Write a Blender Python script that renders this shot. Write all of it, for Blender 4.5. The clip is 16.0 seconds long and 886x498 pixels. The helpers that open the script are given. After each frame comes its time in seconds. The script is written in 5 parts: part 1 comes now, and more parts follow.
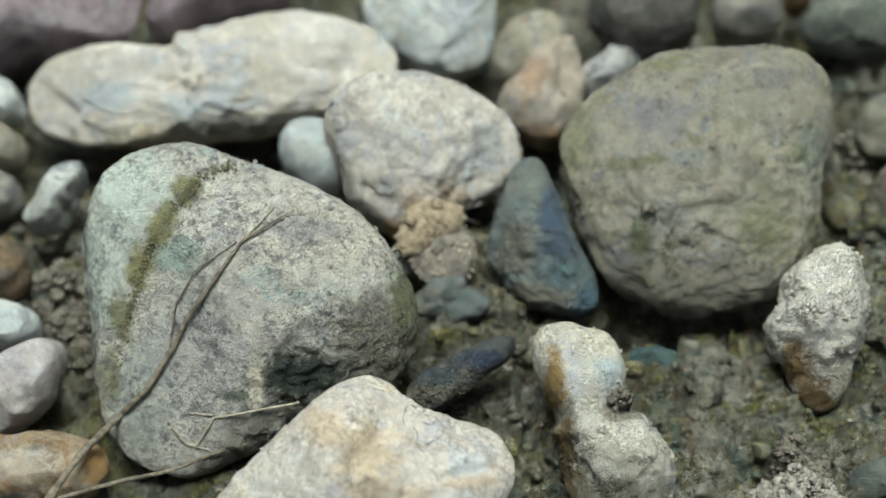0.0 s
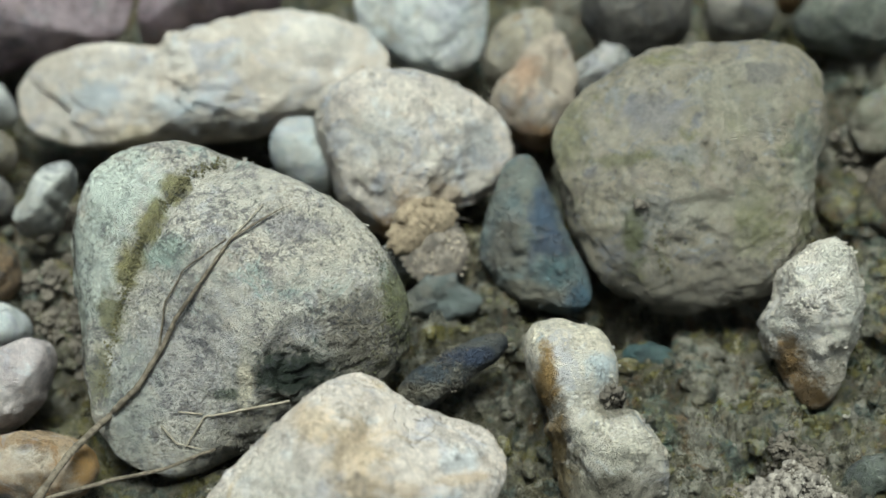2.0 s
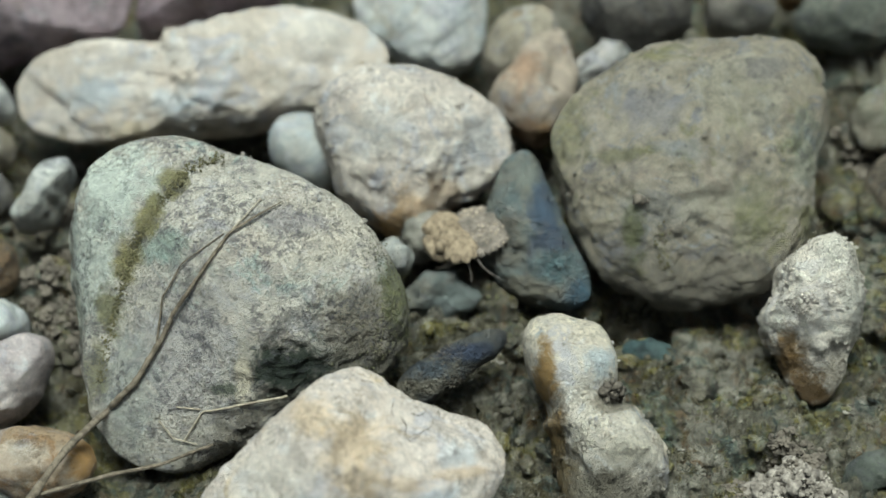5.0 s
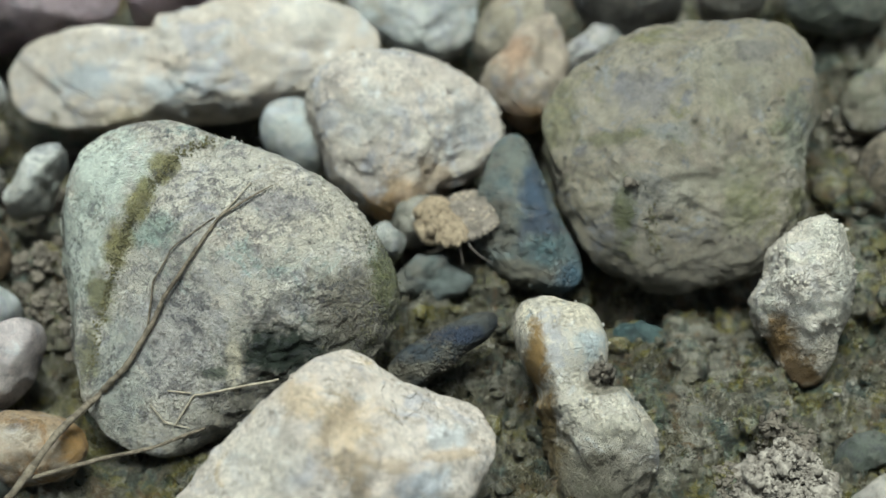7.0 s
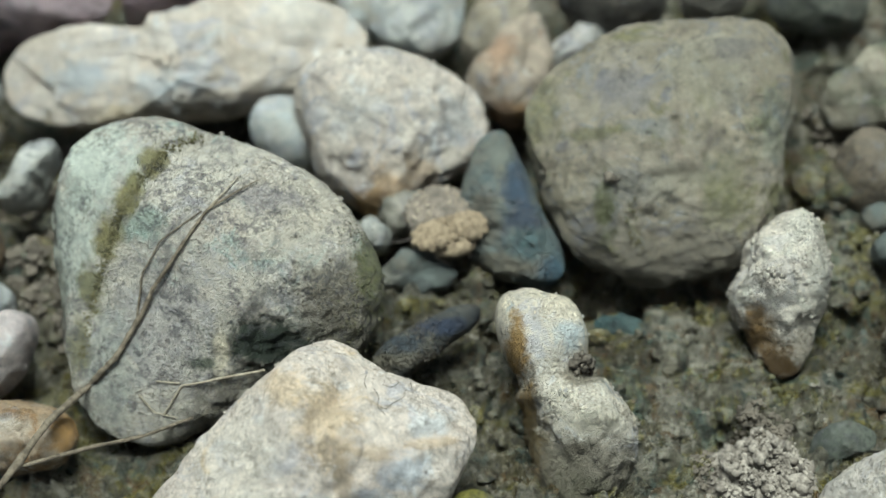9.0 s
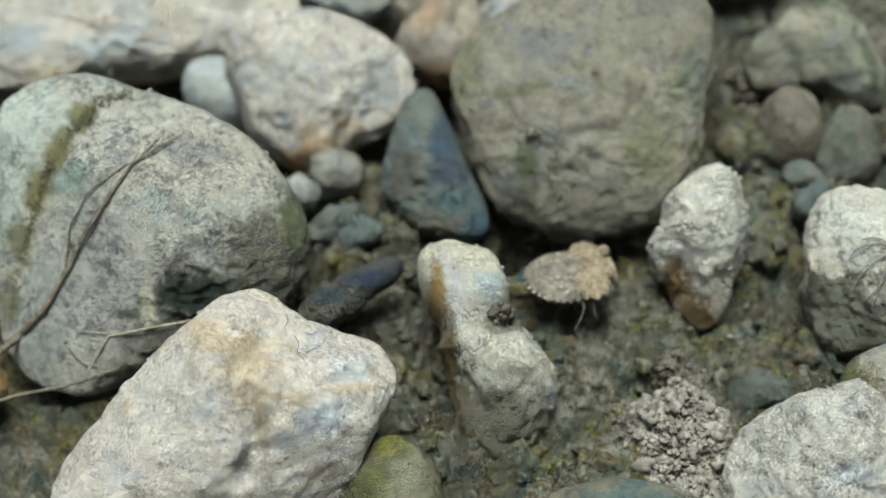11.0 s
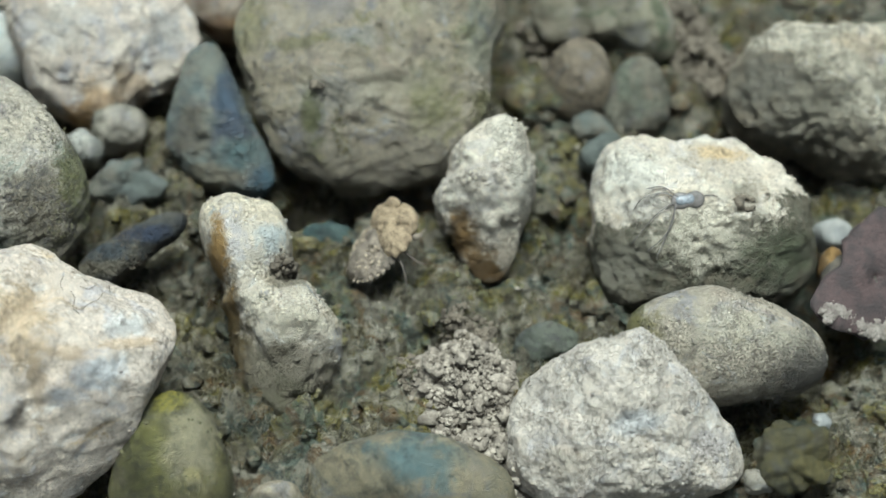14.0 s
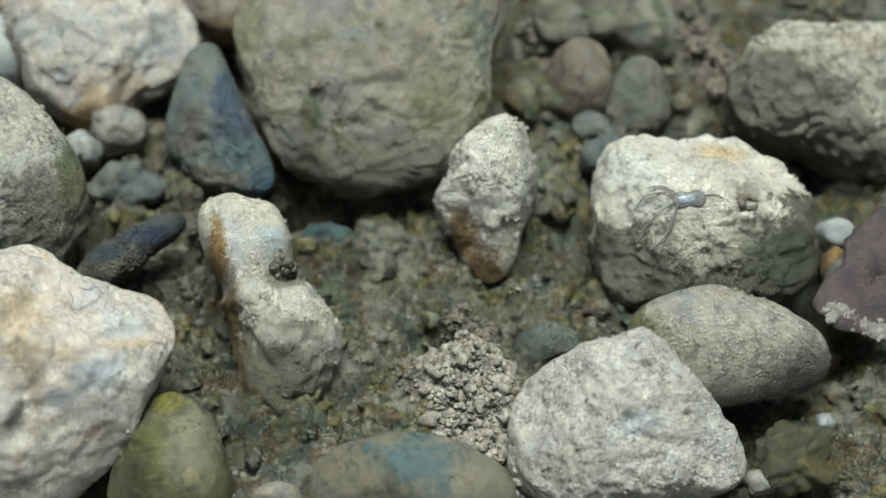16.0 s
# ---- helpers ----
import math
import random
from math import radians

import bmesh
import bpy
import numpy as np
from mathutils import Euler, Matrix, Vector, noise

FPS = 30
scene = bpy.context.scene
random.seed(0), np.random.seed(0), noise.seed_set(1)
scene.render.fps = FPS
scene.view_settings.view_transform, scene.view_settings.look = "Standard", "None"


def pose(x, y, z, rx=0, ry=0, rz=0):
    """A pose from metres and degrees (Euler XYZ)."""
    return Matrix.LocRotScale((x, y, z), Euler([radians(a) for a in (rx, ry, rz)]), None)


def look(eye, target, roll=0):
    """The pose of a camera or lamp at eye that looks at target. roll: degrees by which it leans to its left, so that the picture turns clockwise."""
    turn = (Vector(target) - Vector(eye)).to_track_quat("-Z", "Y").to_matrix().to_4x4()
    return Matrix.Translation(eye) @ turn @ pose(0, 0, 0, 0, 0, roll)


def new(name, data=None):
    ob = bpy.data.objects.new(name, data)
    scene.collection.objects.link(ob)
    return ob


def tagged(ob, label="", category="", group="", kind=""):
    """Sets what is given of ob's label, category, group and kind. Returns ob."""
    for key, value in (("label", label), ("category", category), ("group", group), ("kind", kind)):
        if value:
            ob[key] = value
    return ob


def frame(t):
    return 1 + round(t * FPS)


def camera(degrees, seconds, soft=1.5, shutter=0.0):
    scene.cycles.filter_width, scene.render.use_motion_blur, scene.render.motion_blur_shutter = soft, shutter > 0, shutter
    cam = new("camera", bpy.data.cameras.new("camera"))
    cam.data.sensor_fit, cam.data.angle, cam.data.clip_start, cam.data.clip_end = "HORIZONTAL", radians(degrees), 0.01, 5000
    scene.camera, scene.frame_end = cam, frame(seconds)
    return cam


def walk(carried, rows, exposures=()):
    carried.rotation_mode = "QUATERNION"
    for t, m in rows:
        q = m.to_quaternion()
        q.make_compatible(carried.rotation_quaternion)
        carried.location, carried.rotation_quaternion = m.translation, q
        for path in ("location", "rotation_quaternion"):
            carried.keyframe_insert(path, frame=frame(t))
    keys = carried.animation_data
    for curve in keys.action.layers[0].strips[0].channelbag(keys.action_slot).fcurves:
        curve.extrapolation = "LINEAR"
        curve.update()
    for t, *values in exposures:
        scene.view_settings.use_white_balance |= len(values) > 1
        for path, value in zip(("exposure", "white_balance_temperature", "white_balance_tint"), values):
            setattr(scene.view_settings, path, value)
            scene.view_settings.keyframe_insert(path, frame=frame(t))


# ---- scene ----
MM = 0.001
LENS = 20.0
cam = camera(LENS, 16.0)
cam.data.dof.use_dof = True
cam.data.dof.focus_distance = 0.2005
cam.data.dof.aperture_fstop = 22.0
PATH = [  # seconds; millimetres; degrees
    (0, 6.903, -123.133, 177.465, 35.343, 1.386, 1.228),
    (0.5, 6.376, -123.041, 177.658, 35.306, 1.223, 1.283),
    (1, 7.394, -123.802, 176.833, 35.578, 1.515, 1.205),
    (1.5, 7.86, -123.974, 175.914, 35.691, 1.596, 1.214),
    (2, 8.259, -124.06, 175.077, 35.869, 1.713, 1.093),
    (2.5, 8.487, -123.957, 174.765, 35.925, 1.81, 1.046),
    (3, 8.553, -123.452, 174.693, 35.865, 1.828, 1.007),
    (5.5, 8.76, -125.264, 173.184, 36.264, 1.756, 1.203),
    (6, 9.397, -125.327, 172.95, 36.135, 1.859, 1.22),
    (6.5, 9.661, -125.39, 172.865, 36.106, 1.927, 1.135),
    (7, 10.008, -126.133, 172.846, 36.211, 2.014, 1.114),
    (7.5, 9.279, -125.687, 172.686, 36.13, 1.834, 1.144),
    (8, 9.801, -126.662, 173.364, 36.224, 1.98, 1.222),
    (8.2, 9.92, -126.734, 173.843, 36.162, 2.016, 1.234),
    (10.3, 18.295, -135.096, 175.758, 37.072, 2.815, 1.526),
    (10.5, 18.222, -135.000, 175.178, 36.945, 2.525, 1.349),
    (11, 19.400, -136.036, 174.662, 36.869, 2.297, 1.341),
    (11.5, 22.330, -138.980, 174.311, 36.854, 1.318, 1.154),
    (12, 24.452, -138.183, 171.553, 37.166, 0.487, -0.265),
    (12.5, 25.205, -137.706, 171.395, 36.971, -0.016, -0.807),
    (13, 25.013, -137.525, 171.217, 36.845, -0.151, -0.898),
    (13.5, 25.347, -137.927, 170.936, 36.859, -0.070, -0.909),
    (14, 25.063, -136.853, 170.684, 36.568, -0.040, -1.115),
    (14.5, 24.627, -137.018, 170.951, 36.662, -0.212, -1.281),
    (15, 25.142, -137.294, 170.282, 36.776, 0.064, -1.299),
    (15.5, 25.149, -136.942, 169.684, 36.801, 0.036, -1.198),
    (16, 25.252, -137.003, 169.205, 36.851, 0.090, -1.183),
]
walk(cam, [(t, pose(x * MM, y * MM, z * MM, rx, ry, rz)) for t, x, y, z, rx, ry, rz in PATH],
     exposures=[(0.0, 0.72, 5870, -4), (5.5, 0.68, 5870, -4), (8.2, 0.74, 5870, -4), (10.5, 0.65, 5870, -4), (11.5, 0.70, 5870, -4), (13.0, 0.85, 5880, -3), (15.5, 0.88, 5880, -3), (16.0, 0.73, 5900, -4)])

# ---- light: a bright overcast sky, strongest from overhead ----
SUN_ELEVATION, SUN_AZIMUTH = 86.0, 4.0
world = bpy.data.worlds.new("sky")
scene.world = world
world.use_nodes = True
wn = world.node_tree.nodes
sky = wn.new("ShaderNodeTexSky")
sky.sky_type, sky.sun_disc = "NISHITA", False
sky.sun_elevation, sky.sun_rotation = radians(SUN_ELEVATION), radians(SUN_AZIMUTH)
sky.dust_density, sky.air_density = 3.0, 1.0
cloudy = wn.new("ShaderNodeHueSaturation")  # a thin even cloud takes the blue out of the sky
cloudy.inputs["Saturation"].default_value = 0.25
world.node_tree.links.new(sky.outputs[0], cloudy.inputs["Color"])
world.node_tree.links.new(cloudy.outputs[0], wn["Background"].inputs["Color"])
wn["Background"].inputs["Strength"].default_value = 0.068
sun = new("sun", bpy.data.lights.new("sun", "SUN"))
sun.data.energy, sun.data.angle, sun.data.color = 5.0, radians(28), (1.0, 0.97, 0.92)
sun.matrix_world = look((0.5 * math.sin(radians(SUN_AZIMUTH)), 0.5 * math.cos(radians(SUN_AZIMUTH)), 0.5 * math.tan(radians(SUN_ELEVATION))), (0, 0, 0))


# ---- materials ----
class Nodes:
    """A small builder for one node material."""

    def __init__(self, name):
        self.mat = bpy.data.materials.new(name)
        self.mat.use_nodes = True
        self.tree = self.mat.node_tree
        self.bsdf = self.tree.nodes["Principled BSDF"]
        self.coord = self.tree.nodes.new("ShaderNodeTexCoord").outputs["Object"]

    def add(self, kind, **inputs):
        node = self.tree.nodes.new(kind)
        for key, value in inputs.items():
            self.put(node.inputs[key.replace("_", " ")], value)
        return node

    def put(self, socket, value):
        if isinstance(value, bpy.types.NodeSocket):
            self.tree.links.new(value, socket)
        else:
            socket.default_value = value

    def shifted(self):
        """Object coordinates, moved by the object's random number so that no two pieces look alike."""
        info = self.add("ShaderNodeObjectInfo")
        push = self.add("ShaderNodeMath", **{"Value": info.outputs["Random"]})
        push.operation = "MULTIPLY"
        push.inputs[1].default_value = 0.7
        vec = self.add("ShaderNodeVectorMath")
        self.put(vec.inputs[0], self.coord)
        self.put(vec.inputs[1], push.outputs[0])
        self.coord = vec.outputs[0]

    def noise(self, per_mm, detail=4.0, rough=0.6, distort=0.0):
        n = self.add("ShaderNodeTexNoise", Vector=self.coord, Scale=per_mm * 1000, Detail=detail, Roughness=rough, Distortion=distort)
        return n.outputs["Fac"]

    def cells(self, per_mm):
        n = self.add("ShaderNodeTexVoronoi", Vector=self.coord, Scale=per_mm * 1000)
        return n.outputs["Distance"]

    def ramp(self, value, low, high, a=0.0, b=1.0):
        n = self.add("ShaderNodeMapRange", Value=value)
        n.inputs["From Min"].default_value, n.inputs["From Max"].default_value = low, high
        n.inputs["To Min"].default_value, n.inputs["To Max"].default_value = a, b
        n.interpolation_type = "SMOOTHSTEP"
        return n.outputs[0]

    def maths(self, op, a, b):
        n = self.add("ShaderNodeMath")
        n.operation = op
        self.put(n.inputs[0], a)
        self.put(n.inputs[1], b)
        return n.outputs[0]

    def mix(self, factor, a, b, blend="MIX"):
        n = self.tree.nodes.new("ShaderNodeMix")
        n.data_type, n.blend_type = "RGBA", blend
        for socket, value in ((n.inputs[0], factor), (n.inputs[6], a), (n.inputs[7], b)):
            self.put(socket, (*value, 1.0) if isinstance(value, tuple) and len(value) == 3 else value)
        return n.outputs[2]

    def axis(self, which):
        n = self.add("ShaderNodeSeparateXYZ", Vector=self.coord)
        return n.outputs[which]

    def finish(self, colour, rough, heights, strength=1.0):
        """heights: pairs of value and millimetres of relief."""
        self.put(self.bsdf.inputs["Base Color"], colour)
        self.put(self.bsdf.inputs["Roughness"], rough)
        normal = None
        for value, depth in heights:
            b = self.add("ShaderNodeBump", Height=value, Strength=strength, Distance=depth * MM)
            if normal is not None:
                self.put(b.inputs["Normal"], normal)
            normal = b.outputs[0]
        self.put(self.bsdf.inputs["Normal"], normal)
        return self.mat


# Colour patches of the stones (stains, minerals, some painted shade): place from the stone's middle, half-axes
# (millimetres), colour, cover.
SPOTS = {}
SPOTS["boulder"] = [
    (-8.7, 9.5, 3.8, 3.7, (0.5, 0.54, 0.46), 0.85),
    (-10.8, 3.0, 2.6, 6.0, (0.47, 0.51, 0.44), 0.7),
    (-3.7, 4, 2.0, 1.5, (0.25, 0.33, 0.28), 0.7),
    (9, 5.5, 5.3, 3.5, (0.46, 0.42, 0.34), 0.8),
    (6.5, 5.9, 2.8, 1.1, (0.21, 0.2, 0.21), 0.65),
    (-2.1, -5, 4.5, 4.9, (0.33, 0.315, 0.3), 0.6),
    # near-black patch on the sunken lower right face
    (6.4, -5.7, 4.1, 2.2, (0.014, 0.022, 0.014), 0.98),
    (1.1, -7.5, 1.4, 0.5, (0.06, 0.075, 0.045), 0.8),
    (-7.1, -8.1, 2.4, 4.8, (0.29, 0.31, 0.275), 0.6),
    (11.8, -1.6, 3.4, 3.0, (0.15, 0.135, 0.1), 0.85),
    (2.8, -6.4, 0.6, 2.3, (0.5, 0.45, 0.34), 0.85),
    (14.9, 0.9, 1.0, 4.1, (0.13, 0.14, 0.05), 0.8),
    (-3.4, 9.4, 1.1, 1.4, (0.17, 0.155, 0.06), 0.9),
    (-5.4, 6.3, 1.1, 1.7, (0.17, 0.155, 0.055), 0.9),
    (-7.3, 2.9, 1.1, 1.8, (0.18, 0.16, 0.055), 0.9),
    (-8.9, -1, 1.1, 2.1, (0.15, 0.14, 0.06), 0.85),
    (-10, -5.5, 1.0, 2.7, (0.13, 0.125, 0.06), 0.8),
]
SPOTS["cream"] = [
    (0.6, -6.1, 2.4, 1.8, (0.5, 0.34, 0.18), 0.75),
    (-1.6, -7.6, 2.9, 1.3, (0.38, 0.24, 0.1), 0.9),
    (3, -4.4, 1.5, 1.3, (0.46, 0.29, 0.13), 0.7),
    (2.5, -4.4, 2.0, 1.5, (0.34, 0.3, 0.25), 0.6),
    (-2.8, 0.3, 3.0, 2.0, (0.5, 0.48, 0.43), 0.6),
    (6.1, 0.1, 1.7, 2.0, (0.36, 0.37, 0.37), 0.6),
]
SPOTS["creamfront"] = [
    (-0.8, 8.7, 2.1, 1.4, (0.52, 0.38, 0.21), 0.55),
    (2.4, 6.1, 2.2, 3.3, (0.52, 0.39, 0.23), 0.65),
    (10.2, 5.7, 1.4, 0.9, (0.66, 0.66, 0.64), 0.85),
    (8.6, 2, 2.0, 1.2, (0.55, 0.58, 0.61), 0.8),
    (3.6, 1, 0.7, 2.6, (0.3, 0.23, 0.15), 0.6),
    (-4.4, 3, 3.5, 3.5, (0.57, 0.53, 0.45), 0.5),
    (6.2, 3.8, 1.8, 0.6, (0.4, 0.3, 0.19), 0.6),
    (10.7, 4.3, 2.3, 0.4, (0.42, 0.31, 0.19), 0.6),
    (5.4, 0.3, 1.3, 0.7, (0.5, 0.52, 0.56), 0.7),
]
SPOTS["brownstone"] = [
    (-4, 4.1, 2.7, 2.4, (0.235, 0.22, 0.215), 0.75),
    (3.8, 5.5, 4.4, 3.9, (0.34, 0.315, 0.24), 0.65),
    (5.8, 7.5, 2.0, 1.1, (0.2, 0.185, 0.17), 0.7),
    (-11.4, 2.3, 1.6, 2.9, (0.19, 0.185, 0.08), 0.5),
    (-3.8, -4.7, 3.6, 1.2, (0.33, 0.31, 0.26), 0.65),
    (-5.7, -6.7, 1.0, 2.0, (0.1, 0.11, 0.045), 0.8),
    (9, 0.7, 1.8, 2.9, (0.15, 0.19, 0.15), 0.4),
    (1, -4, 2.4, 1.3, (0.38, 0.35, 0.27), 0.65),
    (-1.8, 0.1, 2.2, 1.0, (0.24, 0.25, 0.25), 0.5),
    (-7, -0, 2.4, 0.6, (0.13, 0.13, 0.06), 0.6),
    (4.3, -4.7, 1.9, 2.8, (0.19, 0.19, 0.1), 0.5),
]
SPOTS["chalk"] = [
    (-6.6, 4.4, 2.6, 2.2, (0.7, 0.68, 0.6), 0.8),
    (-0.5, -1.4, 4.7, 2.6, (0.62, 0.58, 0.47), 0.7),
    (1.8, 6.1, 2.4, 0.7, (0.55, 0.41, 0.22), 0.75),
    (5.7, -3.2, 3.5, 2.1, (0.065, 0.078, 0.045), 0.8),
    (3.2, 1.8, 1.3, 1.5, (0.27, 0.25, 0.2), 0.7),
    (-7.6, -3.7, 2.3, 2.3, (0.2, 0.19, 0.15), 0.8),
    (-5.5, 1, 2.3, 1.0, (0.33, 0.32, 0.29), 0.6),
]
SPOTS["cylinder"] = [
    (-4.2, -2.6, 1.8, 1.5, (0.20, 0.18, 0.13), 0.9),
    (-1.0, -1.9, 3.4, 0.7, (0.15, 0.135, 0.10), 0.8),
    (-1.6, 0.9, 2.2, 0.5, (0.17, 0.16, 0.12), 0.6),
    (1.2, 1.0, 2.3, 0.7, (0.03, 0.042, 0.075), 0.8),
]
SPOTS["tan"] = [
    # shading of the right end, painted in as dark grey
    (6.5, -1.8, 3.5, 3.0, (0.1, 0.095, 0.085), 0.9),
    (-8, 2, 1.8, 1.6, (0.15, 0.14, 0.055), 0.85),
    (-0.5, 1.8, 2.8, 1.8, (0.43, 0.4, 0.31), 0.6),
    (4.5, 0.8, 1.8, 1.0, (0.38, 0.36, 0.29), 0.6),
]
SPOTS["lobed"] = [
    (0.4, 5.6, 1.3, 1.5, (0.40, 0.46, 0.48), 0.75),
    (-4.2, 4.0, 0.9, 2.8, (0.25, 0.15, 0.04), 0.95),
    (-3.4, -0.6, 1.0, 2.6, (0.21, 0.135, 0.045), 0.95),
    (-2.8, -5.0, 1.5, 3.4, (0.13, 0.095, 0.04), 0.95),
    (1.4, 2.2, 1.6, 1.0, (0.15, 0.13, 0.09), 0.85),
    (0.6, -5.4, 3.0, 2.2, (0.17, 0.155, 0.115), 0.9),
    (3.0, -5.2, 2.2, 2.0, (0.20, 0.18, 0.14), 0.85),
    (0.4, -8.2, 3.2, 2.0, (0.11, 0.105, 0.07), 0.92),
    (2.2, -1.6, 2.2, 1.4, (0.62, 0.57, 0.45), 0.75),
]
SPOTS["pitted"] = [
    (1.4, 5.3, 1.6, 1.8, (0.68, 0.64, 0.54), 0.85),
    (-2.6, -3.6, 1.5, 2.2, (0.16, 0.095, 0.03), 0.97),
    (-0.4, -6.4, 1.9, 1.6, (0.13, 0.08, 0.03), 0.97),
    (1.7, -4.6, 0.9, 1.6, (0.50, 0.44, 0.34), 0.8),
    (2.9, 0.4, 1.2, 2.9, (0.40, 0.39, 0.33), 0.6),
]
SPOTS["slate"] = [
    (0.9, 2.4, 1.4, 2.6, (0.035, 0.06, 0.10), 0.85),
    (1.6, -0.6, 1.3, 1.2, (0.03, 0.045, 0.075), 0.8),
    (-2.2, -0.6, 1.3, 2.4, (0.12, 0.105, 0.075), 0.75),
    (-0.4, -4.6, 2.4, 1.2, (0.17, 0.15, 0.105), 0.75),
    (1.6, -3.0, 1.6, 1.2, (0.085, 0.14, 0.145), 0.8),
    (4.0, -5.2, 1.2, 1.6, (0.05, 0.10, 0.14), 0.85),
    (-0.6, 5.2, 1.2, 1.2, (0.17, 0.185, 0.155), 0.7),
]
SPOTS["front"] = [
    (0.4, 1.2, 2.0, 1.0, (0.46, 0.49, 0.52), 0.6),
    (-4.7, -2.1, 2.7, 1.8, (0.42, 0.37, 0.3), 0.5),
    (-6.8, 3.3, 1.8, 1.8, (0.4, 0.37, 0.33), 0.5),
    (7.2, -0.9, 1.8, 1.3, (0.38, 0.36, 0.36), 0.6),
    (1.5, 6, 0.6, 0.4, (0.15, 0.14, 0.12), 0.8),
]
SPOTS["mottled"] = [
    (0.8, 2.7, 3.5, 1.5, (0.11, 0.165, 0.17), 0.85),
    (-4.5, 1.8, 2.8, 1.6, (0.33, 0.285, 0.19), 0.6),
    (5.7, 2.1, 1.9, 1.4, (0.3, 0.26, 0.18), 0.5),
]
SPOTS["white"] = [
    (-9, -1.8, 2.8, 1.2, (0.44, 0.48, 0.5), 0.75),
    (-1.4, -3.1, 2.6, 1.2, (0.44, 0.48, 0.5), 0.65),
    (-5.1, -5.2, 3.3, 0.9, (0.38, 0.31, 0.19), 0.6),
    (10.4, 4, 3.4, 1.7, (0.62, 0.58, 0.5), 0.6),
    (8.6, -1, 3.4, 1.5, (0.4, 0.35, 0.28), 0.5),
]
SPOTS["pink"] = [
    (-1.6, 0.7, 1.2, 2.3, (0.46, 0.29, 0.18), 0.65),
    (-0.6, -4.5, 2.2, 1.1, (0.34, 0.2, 0.09), 0.7),
]
SPOTS["cragged"] = [
    (-6.7, 4.2, 2.9, 1.1, (0.58, 0.54, 0.44), 0.7),
    (0.6, 4, 3.4, 1.0, (0.5, 0.42, 0.3), 0.6),
    (-8.4, 0.7, 2.4, 2.0, (0.16, 0.155, 0.13), 0.7),
    (-4.2, -1.9, 3.4, 3.0, (0.21, 0.2, 0.16), 0.65),
]
SPOTS["tanwhite"] = [
    (5.9, 1.2, 1.1, 1.8, (0.3, 0.17, 0.05), 0.85),
    (0.9, 0.8, 2.6, 1.3, (0.5, 0.44, 0.36), 0.6),
]
SPOTS["olive"] = [
    (-1.5, 1.2, 2.1, 4.1, (0.15, 0.145, 0.035), 0.8),
    (2, 2.5, 2.4, 3.4, (0.27, 0.245, 0.16), 0.8),
    # dark green left flank, with its shadow painted into the colour
    (-2.4, -0.2, 1.4, 3.6, (0.06, 0.06, 0.02), 0.8),
    (-0.2, 5.8, 1.7, 1.0, (0.22, 0.2, 0.03), 0.8),
    (2.1, -0.2, 0.7, 0.5, (0.34, 0.3, 0.14), 0.8),
]


